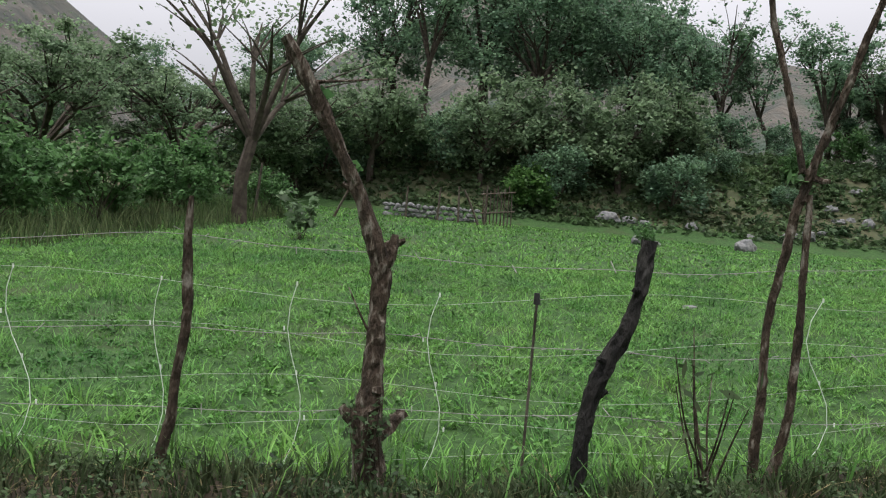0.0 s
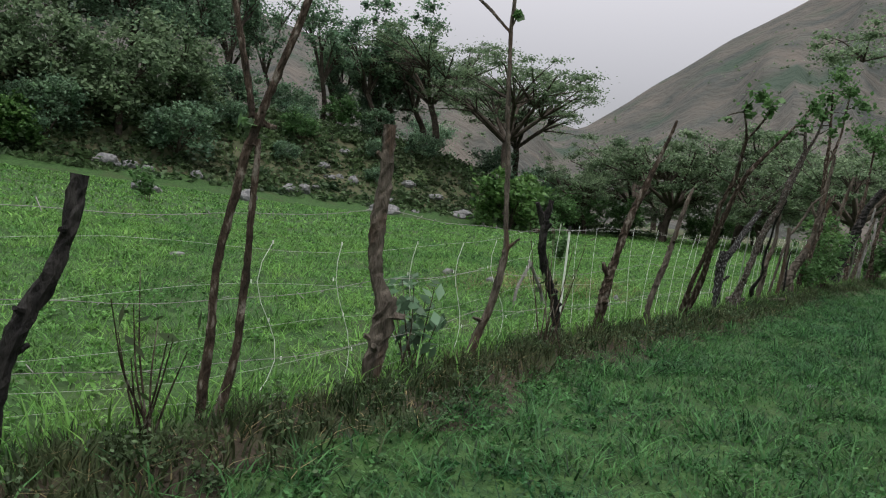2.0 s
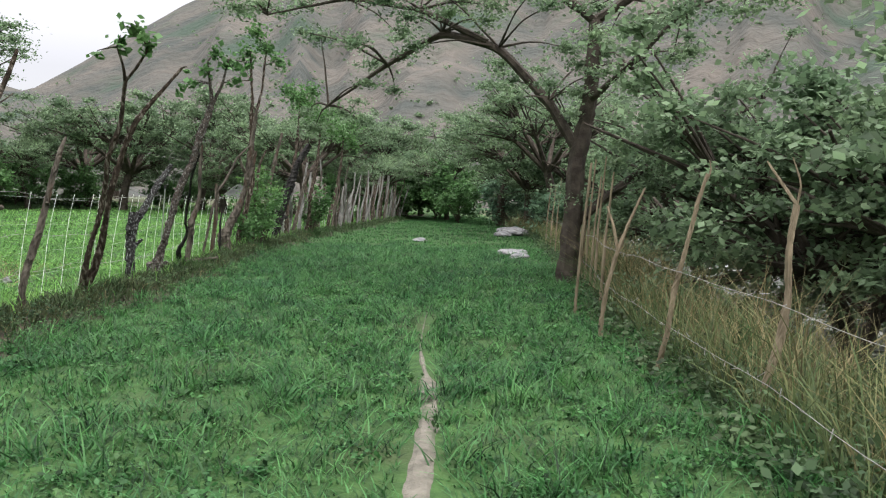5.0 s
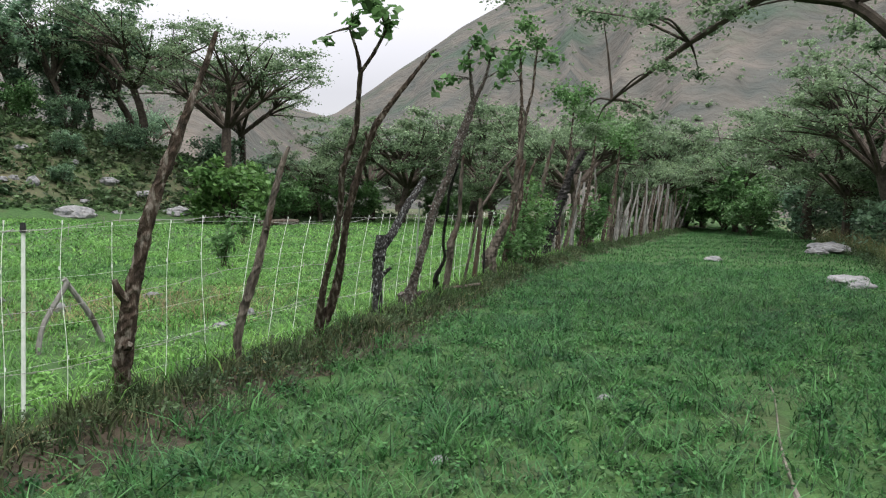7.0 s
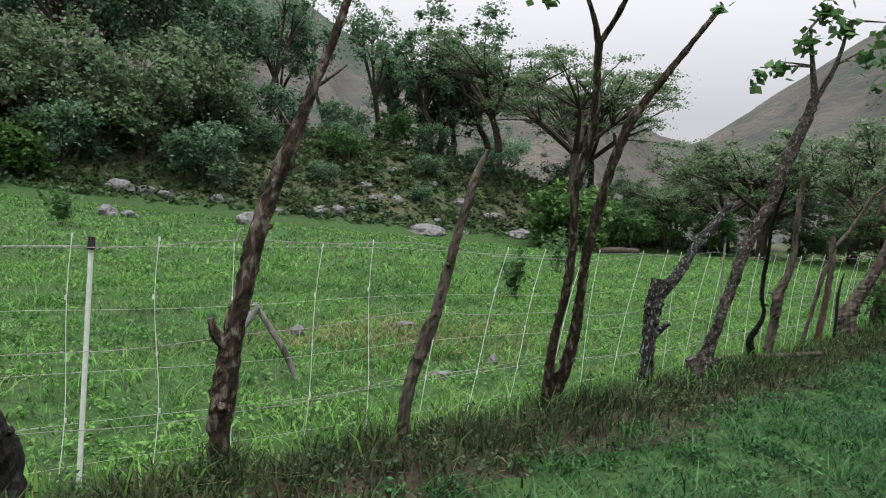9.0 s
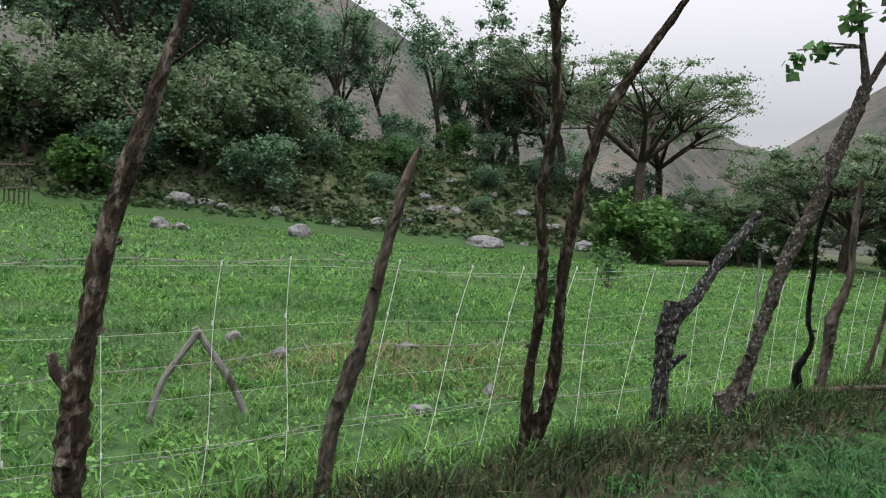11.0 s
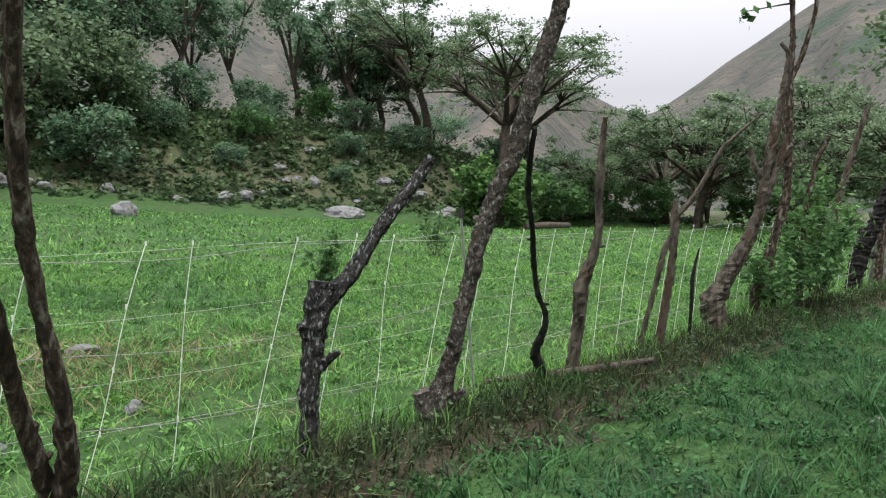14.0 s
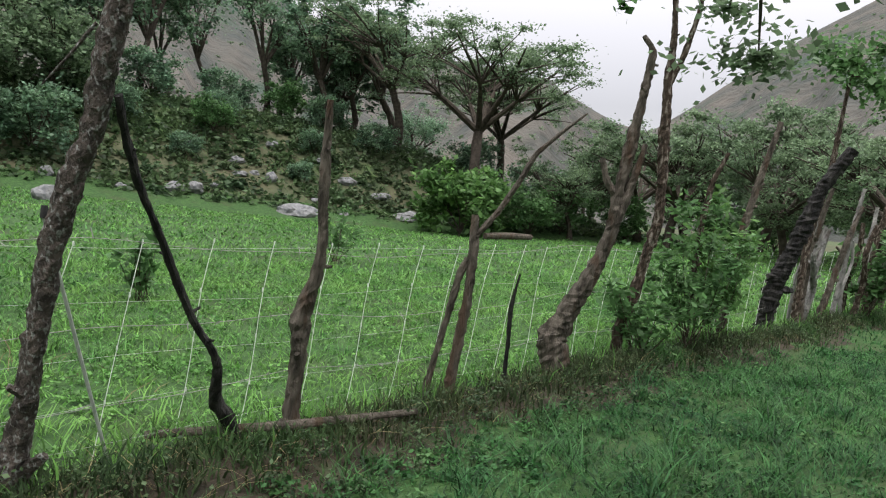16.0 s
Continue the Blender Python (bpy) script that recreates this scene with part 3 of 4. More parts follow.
post([[(3.91, 3.81, 0.02, 0.031), (3.95, 3.77, 0.25, 0.034), (4.02, 3.71, 0.49, 0.031), (4.06, 3.68, 0.73, 0.028), (4.08, 3.66, 0.92, 0.022), (4.06, 3.68, 1.22, 0.018), (4.05, 3.69, 1.57, 0.018), (4.02, 3.71, 1.91, 0.017), (4.01, 3.72, 2.22, 0.016), (4.00, 3.73, 2.50, 0.014), (4.01, 3.72, 2.79, 0.013), (4.03, 3.70, 3.10, 0.010)],
      [(4.00, 3.73, 2.47, 0.011), (3.86, 3.85, 2.65, 0.010), (3.71, 3.98, 2.79, 0.006)],
      [(4.06, 3.67, 0.90, 0.015), (4.11, 3.63, 0.97, 0.011), (4.15, 3.60, 1.01, 0.006)]],
     GREY_BARK, "bent stake with a long thin leafy shoot", leaves=[(3.80, 3.90, 2.84, 0.128), (3.91, 3.81, 2.86, 0.120), (3.65, 4.04, 2.87, 0.121), (4.03, 3.70, 2.59, 0.040)])
post([[(5.27, 4.22, 0.19, 0.044), (5.26, 4.21, 0.31, 0.041), (5.20, 4.20, 0.46, 0.042), (5.11, 4.19, 0.60, 0.038), (5.03, 4.18, 0.73, 0.036), (4.97, 4.17, 0.86, 0.035), (4.94, 4.15, 1.02, 0.037), (4.93, 4.13, 1.14, 0.040)],
      [(4.92, 4.14, 1.10, 0.028), (4.86, 4.13, 1.22, 0.023), (4.82, 4.13, 1.28, 0.016)],
      [(4.94, 4.14, 1.10, 0.030), (4.96, 4.12, 1.23, 0.028), (4.97, 4.11, 1.31, 0.026)]],
     DARK_BARK, "short dark crooked stake with a notched top")
post([[(6.05, 4.39, 0.13, 0.046), (6.04, 4.36, 0.33, 0.045), (6.05, 4.33, 0.52, 0.046), (6.06, 4.30, 0.70, 0.043), (6.08, 4.27, 0.84, 0.035), (6.10, 4.24, 1.00, 0.035), (6.12, 4.21, 1.15, 0.036), (6.15, 4.18, 1.29, 0.034), (6.19, 4.14, 1.44, 0.032), (6.23, 4.11, 1.56, 0.028), (6.26, 4.08, 1.68, 0.021), (6.30, 4.05, 1.82, 0.019), (6.35, 4.00, 1.99, 0.016), (6.39, 3.96, 2.18, 0.011)],
      [(6.06, 4.31, 0.66, 0.034), (5.99, 4.32, 0.71, 0.031), (5.97, 4.32, 0.79, 0.014)],
      [(6.25, 4.10, 1.59, 0.008), (6.18, 4.12, 1.62, 0.006), (6.14, 4.14, 1.57, 0.003)],
      [(6.23, 4.11, 1.56, 0.008), (6.17, 4.11, 1.65, 0.005), (6.15, 4.12, 1.68, 0.003)],
      [(6.30, 4.05, 1.77, 0.007), (6.35, 4.03, 1.81, 0.005), (6.40, 4.01, 1.86, 0.003)],
      [(6.24, 4.13, 1.44, 0.008), (6.17, 4.15, 1.41, 0.006), (6.11, 4.17, 1.44, 0.003)]],
     BARK, "tall twisted brown stake with broken twigs")
post([[(7.01, 4.54, 0.05, 0.033), (7.01, 4.53, 0.27, 0.035), (7.03, 4.50, 0.45, 0.037), (7.07, 4.47, 0.60, 0.037), (7.11, 4.44, 0.75, 0.030), (7.14, 4.41, 0.93, 0.030), (7.16, 4.38, 1.10, 0.027), (7.20, 4.35, 1.30, 0.025), (7.23, 4.32, 1.47, 0.022), (7.27, 4.29, 1.59, 0.011)]],
     GREY_BARK, "smooth grey-green leaning stake with pointed top")
post([[(8.21, 4.92, 0.16, 0.038), (8.15, 4.82, 0.39, 0.031), (8.10, 4.73, 0.58, 0.028), (8.04, 4.56, 0.91, 0.027), (7.96, 4.43, 1.21, 0.026), (7.87, 4.34, 1.46, 0.027), (7.85, 4.25, 1.61, 0.027), (7.82, 4.15, 1.79, 0.022), (7.76, 4.08, 1.99, 0.020), (7.69, 4.00, 2.18, 0.021)],
      [(8.24, 4.90, 0.16, 0.044), (8.25, 4.80, 0.35, 0.040), (8.23, 4.70, 0.58, 0.031), (8.18, 4.61, 0.84, 0.027), (8.12, 4.50, 1.15, 0.027), (8.10, 4.40, 1.38, 0.026), (8.09, 4.29, 1.64, 0.026), (8.09, 4.19, 1.83, 0.024), (8.14, 4.05, 2.02, 0.019), (8.20, 3.90, 2.21, 0.015), (8.25, 3.78, 2.37, 0.011)],
      [(7.70, 4.01, 2.16, 0.016), (7.62, 3.98, 2.30, 0.012), (7.53, 3.97, 2.43, 0.008)],
      [(7.70, 4.01, 2.16, 0.016), (7.72, 3.91, 2.28, 0.013), (7.73, 3.80, 2.44, 0.009)],
      [(8.09, 4.25, 1.70, 0.015), (8.06, 4.26, 1.75, 0.013), (8.04, 4.25, 1.78, 0.008)]],
     BARK, "forked living stems with a few leaves at top", leaves=[(7.54, 3.94, 2.47, 0.130), (7.73, 3.78, 2.47, 0.130), (7.44, 4.10, 2.35, 0.064), (8.07, 3.61, 2.30, 0.077), (7.58, 3.83, 2.58, 0.172)])
post([[(9.27, 5.13, 0.01, 0.047), (9.28, 5.13, 0.21, 0.049), (9.28, 5.13, 0.42, 0.052), (9.30, 5.13, 0.62, 0.055), (9.31, 5.12, 0.76, 0.057), (9.39, 5.09, 0.86, 0.041), (9.48, 5.06, 0.97, 0.039), (9.55, 5.03, 1.11, 0.037), (9.64, 5.00, 1.24, 0.035), (9.73, 4.97, 1.36, 0.029), (9.81, 4.93, 1.49, 0.024)],
      [(9.30, 5.13, 0.65, 0.055), (9.31, 5.12, 0.82, 0.053), (9.32, 5.12, 0.91, 0.045)]],
     DARK_LICHEN, "thick dark forked stump post spotted with lichen")
post([[(10.11, 5.42, 0.02, 0.074), (10.12, 5.38, 0.18, 0.066), (10.15, 5.33, 0.36, 0.044), (10.17, 5.27, 0.54, 0.041), (10.18, 5.23, 0.72, 0.043), (10.20, 5.18, 0.89, 0.040), (10.21, 5.14, 1.06, 0.039), (10.24, 5.09, 1.23, 0.041), (10.27, 5.04, 1.39, 0.043), (10.33, 4.96, 1.58, 0.041), (10.34, 4.91, 1.77, 0.043), (10.37, 4.85, 1.98, 0.041), (10.41, 4.79, 2.17, 0.039), (10.43, 4.74, 2.34, 0.035)],
      [(10.43, 4.74, 2.33, 0.024), (10.36, 4.73, 2.58, 0.016), (10.29, 4.72, 2.85, 0.010)],
      [(10.43, 4.74, 2.33, 0.024), (10.51, 4.64, 2.60, 0.018), (10.52, 4.56, 2.91, 0.010)],
      [(10.31, 4.90, 1.93, 0.007), (10.24, 4.96, 1.82, 0.005), (10.16, 5.04, 1.71, 0.003)],
      [(10.37, 4.85, 1.98, 0.011), (10.42, 4.80, 2.09, 0.009), (10.44, 4.76, 2.19, 0.005)],
      [(10.12, 5.40, 0.09, 0.062), (10.07, 5.41, 0.17, 0.057), (10.04, 5.41, 0.27, 0.047)]],
     LICHEN, "thick leaning living post with leafy crown", leaves=[(10.16, 4.86, 2.54, 0.130), (10.28, 4.74, 2.75, 0.143), (10.04, 4.94, 2.50, 0.113), (10.52, 4.58, 2.84, 0.145), (10.66, 4.53, 2.65, 0.134), (10.37, 4.65, 2.95, 0.162), (10.76, 4.43, 2.85, 0.128)])
post([[(11.14, 5.70, 0.11, 0.037), (11.05, 5.63, 0.26, 0.041), (10.99, 5.61, 0.34, 0.033), (10.96, 5.48, 0.51, 0.022), (10.93, 5.42, 0.61, 0.019), (10.83, 5.39, 0.74, 0.019), (10.72, 5.30, 0.94, 0.018), (10.62, 5.19, 1.15, 0.016), (10.51, 5.10, 1.35, 0.017), (10.44, 5.00, 1.52, 0.017), (10.39, 4.90, 1.67, 0.013)]],
     DARK_BARK, "thin snaking dark stick leaning on its neighbour")
post([[(11.43, 5.75, 0.07, 0.048), (11.43, 5.73, 0.26, 0.041), (11.44, 5.69, 0.49, 0.041), (11.43, 5.67, 0.74, 0.046), (11.47, 5.61, 0.93, 0.031), (11.49, 5.57, 1.10, 0.027), (11.47, 5.56, 1.32, 0.024), (11.46, 5.54, 1.56, 0.023), (11.45, 5.50, 1.86, 0.015)]],
     GREY_BARK, "pale upright knotty stake with a pointed tip")
post([[(12.51, 6.17, 0.02, 0.026), (12.54, 6.15, 0.23, 0.025), (12.58, 6.12, 0.45, 0.022), (12.63, 6.09, 0.70, 0.022), (12.67, 6.06, 0.95, 0.025), (12.72, 6.04, 1.06, 0.022)],
      [(12.65, 6.08, 0.03, 0.034), (12.66, 6.07, 0.24, 0.034), (12.70, 6.05, 0.53, 0.031), (12.73, 6.03, 0.81, 0.030), (12.74, 6.02, 1.06, 0.030), (12.74, 6.03, 1.35, 0.022)],
      [(12.75, 6.02, 1.21, 0.021), (12.87, 5.95, 1.38, 0.021), (12.97, 5.88, 1.59, 0.018), (13.05, 5.83, 1.78, 0.017), (13.19, 5.75, 1.93, 0.014), (13.32, 5.67, 2.06, 0.007)]],
     GREY_BARK, "crossed pair of stakes with a bare bent branch")
post([[(13.27, 6.28, 0.10, 0.016), (13.28, 6.27, 0.40, 0.014), (13.28, 6.27, 0.63, 0.017), (13.30, 6.26, 0.79, 0.011), (13.32, 6.24, 0.91, 0.006)]],
     DARK_BARK, "short thin dark stick in the fence")
post([[(14.01, 6.56, 0.13, 0.112), (13.97, 6.59, 0.38, 0.107), (14.05, 6.52, 0.61, 0.079), (14.15, 6.43, 0.83, 0.065), (14.22, 6.37, 1.06, 0.055), (14.28, 6.31, 1.32, 0.048), (14.29, 6.30, 1.58, 0.045), (14.34, 6.27, 1.88, 0.048), (14.37, 6.23, 2.19, 0.038), (14.41, 6.20, 2.50, 0.030), (14.43, 6.18, 2.73, 0.026), (14.37, 6.24, 2.84, 0.016)],
      [(14.29, 6.30, 1.34, 0.041), (14.38, 6.23, 1.71, 0.038), (14.43, 6.18, 1.99, 0.021)],
      [(14.29, 6.31, 1.56, 0.034), (14.22, 6.37, 1.69, 0.033), (14.19, 6.40, 1.86, 0.026)]],
     GREY_BARK, "weathered forked grey trunk with bare broken arms")
post([[(15.00, 6.86, 0.36, 0.048), (15.08, 6.78, 0.68, 0.047), (15.14, 6.72, 1.08, 0.043), (15.19, 6.66, 1.38, 0.043), (15.19, 6.66, 1.77, 0.043), (15.18, 6.67, 2.16, 0.044), (15.18, 6.68, 2.67, 0.036), (15.19, 6.66, 3.03, 0.026), (15.18, 6.68, 3.41, 0.023), (15.16, 6.69, 4.04, 0.017)],
      [(15.18, 6.67, 2.59, 0.028), (15.26, 6.59, 2.88, 0.026), (15.33, 6.52, 3.27, 0.023), (15.35, 6.49, 3.72, 0.019), (15.39, 6.45, 4.14, 0.013)]],
     BARK, "tall living forked post with leafy crown", leaves=[(14.87, 7.00, 3.29, 0.112), (15.12, 6.74, 3.91, 0.288), (15.39, 6.46, 4.02, 0.291), (14.97, 6.89, 3.66, 0.233), (15.57, 6.27, 3.82, 0.236), (15.25, 6.60, 4.37, 0.322)])
post([[(17.43, 7.58, 0.11, 0.042), (17.46, 7.53, 0.77, 0.039), (17.51, 7.46, 1.36, 0.039), (17.59, 7.36, 1.95, 0.037), (17.70, 7.22, 2.64, 0.027)]],
     GREY_BARK, "straight leaning grey stake by the bush")
post([[(16.51, 7.32, 0.25, 0.034), (16.52, 7.30, 0.91, 0.033), (16.55, 7.27, 1.44, 0.036), (16.59, 7.22, 1.86, 0.033), (16.68, 7.11, 2.18, 0.021)]],
     BARK, "short knobbed stake standing in the bush")
post([[(18.60, 7.80, 0.26, 0.112), (18.64, 7.73, 0.76, 0.106), (18.73, 7.60, 1.13, 0.100), (18.80, 7.50, 1.51, 0.088), (18.90, 7.36, 2.03, 0.076), (19.06, 7.12, 2.48, 0.065)]],
     DARK_BARK, "thick black leaning stump post")
post([[(19.99, 8.17, 0.46, 0.040), (20.02, 8.12, 1.12, 0.040), (20.07, 8.03, 1.70, 0.040), (20.12, 7.95, 2.07, 0.030)]],
     GREY_BARK, "slim stake standing behind the black stump")

# sticks of the fence above the river
post([[(6.02, -1.17, -0.06, 0.020), (6.00, -1.23, 0.23, 0.020), (5.99, -1.29, 0.47, 0.020), (5.98, -1.31, 0.68, 0.018), (5.98, -1.30, 0.93, 0.017), (5.98, -1.33, 1.18, 0.014)],
      [(5.98, -1.33, 1.18, 0.010), (6.00, -1.25, 1.30, 0.008), (6.02, -1.18, 1.41, 0.005)],
      [(5.98, -1.33, 1.18, 0.008), (5.97, -1.35, 1.28, 0.005), (5.98, -1.30, 1.43, 0.003)]],
     PALE_WOOD, "pale leaning stick with a crooked top", group="sticks of the river fence")
post([[(6.96, -0.70, -0.02, 0.019), (6.96, -0.76, 0.25, 0.019), (6.96, -0.80, 0.57, 0.017), (6.95, -0.87, 0.89, 0.015), (6.94, -0.92, 1.14, 0.015), (6.94, -0.98, 1.36, 0.009)],
      [(6.94, -0.97, 1.31, 0.008), (6.94, -1.01, 1.38, 0.006), (6.94, -0.99, 1.45, 0.003)]],
     PALE_WOOD, "pale brown straight leaning stick", group="sticks of the river fence")
post([[(8.24, -0.30, 0.12, 0.020), (8.24, -0.34, 0.43, 0.020), (8.24, -0.41, 0.71, 0.018), (8.24, -0.49, 0.95, 0.014), (8.24, -0.63, 1.29, 0.010)],
      [(8.24, -0.42, 0.74, 0.014), (8.24, -0.38, 0.95, 0.012), (8.24, -0.32, 1.13, 0.008)]],
     PALE_WOOD, "pale forked stick of the river fence", group="sticks of the river fence")
post([[(9.59, -0.01, 0.10, 0.015), (9.59, -0.05, 0.70, 0.014), (9.59, -0.13, 1.59, 0.010)]],
     PALE_WOOD, "thin grey upright stick of the river fence", group="sticks of the river fence")

# ---- the fence runs on: many thin stakes, closer together further on ----
rng = np.random.default_rng(21)
far_x = 19.2
while far_x < 47:
    far_x += rng.uniform(0.18, 0.48)
    yy = float(fence_y(far_x)) + rng.normal(0, 0.10)
    h, r = rng.uniform(1.2, 2.3), rng.uniform(0.025, 0.055)
    lx, ly = rng.normal(0.22, 0.2), rng.normal(-0.12, 0.12)
    bend = rng.normal(0, 0.08)
    post([[(far_x, yy, 0.1, r), (far_x + lx * 0.3 + bend, yy + ly * 0.3, 0.1 + h * 0.35, r * 0.95), (far_x + lx * 0.7 - bend, yy + ly * 0.7, 0.1 + h * 0.7, r * 0.85), (far_x + lx, yy + ly, 0.1 + h, r * 0.6)]],
         (SILVER, GREY_BARK, BARK, SILVER)[int(rng.integers(4))], "thin crooked stake of the lane fence")
for x, y, h, s in ((19.5, 7.95, 3.6, 0.5), (22.5, 8.6, 3.4, 0.55), (26.0, 9.2, 3.3, 0.55)):
    post([[(x, y, 0.1, 0.06), (x + 0.1, y, 1.2, 0.05), (x + 0.35, y - 0.1, 2.3, 0.04), (x + 0.6, y - 0.1, h, 0.02)]], BARK, "tall living stake with a leafy crown",
         leaves=[(x + 0.6 + a * s, y - 0.1 + b * s, h + c * s, s * 0.75) for a, b, c in ((0, 0, 0.4), (0.8, 0.2, 0.1), (-0.7, -0.1, 0.2), (0.2, -0.6, -0.3), (-0.2, 0.6, 0.7), (0.9, -0.3, 0.8))])


# ---- electric netting and wires ----
def strand(points, r, sides=5):
    return tube([(x, y, z, r) for x, y, z in points], sides, 0.0, 0, 0.4, False)


def net_y(x):
    return float(fence_y(x)) + 0.17


net = thing("electric_netting", 8, net_y(8), gz(8, net_y(8)), "white electric sheep netting sagging along the fence", "netting")
nrng = np.random.default_rng(31)
ox, oy, oz = net.location
start_x, end_x = -3.0, 30.0
LEVELS = (0.1, 0.27, 0.48, 0.74, 1.0)
for k, h in enumerate(LEVELS):
    pts = []
    for xx in np.arange(start_x, end_x, 0.35):
        slack = 0.10 if xx < 5 else 0.03
        low = 0.82 if xx < 4.5 else 1.0
        pts.append((xx - ox, net_y(xx) - oy + slack * math.sin(1.7 * xx + k), gz(xx, net_y(xx)) - oz + h * low + slack * 0.5 * math.sin(2.3 * xx + 1.3 * k)))
    part("strand", mesh_of("strand", *strand(pts, 0.0009), TWINE), net)
ux = start_x
while ux < end_x:
    loose = ux < 4.8
    ux += 0.62 if loose else 0.36
    if 1.45 > ux > 0.15:
        continue
    top = 0.82 if loose else 1.0
    lean = nrng.normal(0.06, 0.08) if loose else nrng.normal(0.03 if ux < 7 else 0.2, 0.045)
    amp = nrng.uniform(0.07, 0.16) if loose else nrng.uniform(0.0, 0.03)
    pts = []
    for s in np.linspace(0, 1, 9):
        xx = ux + lean * s + amp * math.sin(s * 5.2 + 0.4)
        yy = net_y(ux) + 0.02 * math.sin(4 * s)
        pts.append((xx - ox, yy - oy, gz(ux, net_y(ux)) - oz + 0.03 + top * s))
    stem = strand(pts, 0.0019, 6)
    knots = [tube([(p[0], p[1], p[2] - 0.01, 0.0042), (p[0], p[1], p[2] + 0.01, 0.0042)], 6, 0, 0, 0.05) for p in pts[::2]]
    part("upright", mesh_of("upright", *joined([stem] + knots), NETTING), net, "white stiff plastic upright with knots")


def rod(x, y, top_x, top_y, h, mat, r):
    z = gz(x, y)
    t = thing("net_rod", x, y, z, "slim pale net rod with a black cap", "rod", "rods of the netting")
    part("shaft", tube_mesh("shaft", [[(0, 0, -0.1, r * 1.1), (top_x - x, top_y - y, h, r)]], mat, sides=8, rough=0.0), t)
    part("cap", tube_mesh("cap", [[(top_x - x, top_y - y, h, 0.016), (top_x - x, top_y - y, h + 0.03, 0.018), (top_x - x, top_y - y, h + 0.05, 0.012)]], BLACK, sides=8, rough=0.0), t, "black plastic cap")


rod(0.57, 2.87, 0.61, 2.86, 0.80, GREY_BARK, 0.006)
rod(5.50, 4.40, 5.51, 4.37, 0.97, NETTING, 0.010)
rod(10.55, 5.62, 10.2, 5.28, 1.12, TWINE, 0.008)


def barbed(label, path, sag=0.03, step=0.14, seed=0):
    """A strand of wire hung from post to post, with small barbs."""
    x0, y0, z0 = path[0]
    t = thing("barbed_wire", x0, y0, z0, label, "wire")
    pts = []
    for (a, b, c), (d, e, f) in zip(path, path[1:]):
        for s in np.linspace(0, 1, 8)[:-1]:
            pts.append((a + (d - a) * s - x0, b + (e - b) * s - y0, c + (f - c) * s - sag * math.sin(math.pi * s) - z0))
    part("wire", mesh_of("wire", *strand(pts, 0.0017), WIRE), t)
    bits, r = [], np.random.default_rng(seed)
    for i in range(0, len(pts) - 1):
        p = pts[i]
        d = r.normal(0, 0.012, 3)
        bits.append(tube([(p[0] - d[0], p[1] - d[1], p[2] - d[2], 0.0022), (p[0] + d[0], p[1] + d[1], p[2] + d[2], 0.0022)], 4, 0, 0, 0.05))
    tagged(part("barbing", mesh_of("barbing", *joined(bits), WIRE), t), kind="stuff")


for h, lab in ((1.0, "slack barbed wire strung between the stakes"), (0.62, "lower barbed wire strung between the stakes"), (0.3, "lowest slack wire between the stakes")):
    barbed(lab, [(xx, float(fence_y(xx)) + 0.06, gz(xx, float(fence_y(xx))) + h + 0.05 * math.sin(1.7 * xx + 3 * h)) for xx in (-3, -0.97, -0.05, 0.92, 1.78, 2.8, 4.05, 5.3, 6.1, 7.05, 8.15, 9.2, 10.4, 11.45, 12.6, 14.2, 16.7, 17.3, 18.6)], 0.04, seed=int(h * 10))
for h in (0.35, 0.75):
    barbed("thin wire of the river fence", [(xx, float(right_y(xx)), gz(xx, float(right_y(xx))) + h) for xx in (2, 3.7, 5.55, 6.55, 8.07, 9.05, 11, 13.5, 17, 22)], 0.05, seed=int(h * 100))
for x, h, lx in ((10.0, 1.5, 0.1), (10.8, 1.7, -0.1), (11.4, 1.5, 0.2), (12.2, 1.8, 0.1), (12.8, 1.6, -0.15), (15.2, 1.7, 0.2), (16.4, 1.6, 0.1), (18, 1.7, 0.0), (19.5, 1.6, 0.2), (21, 1.6, 0.1)):
    y = float(right_y(x))
    post([[(x, y, 0, 0.018), (x + lx * 0.4, y - 0.03, h * 0.5, 0.015), (x + lx, y - 0.1, h, 0.009)]], PALE_WOOD, "thin pale stick of the river fence", group="sticks of the river fence")


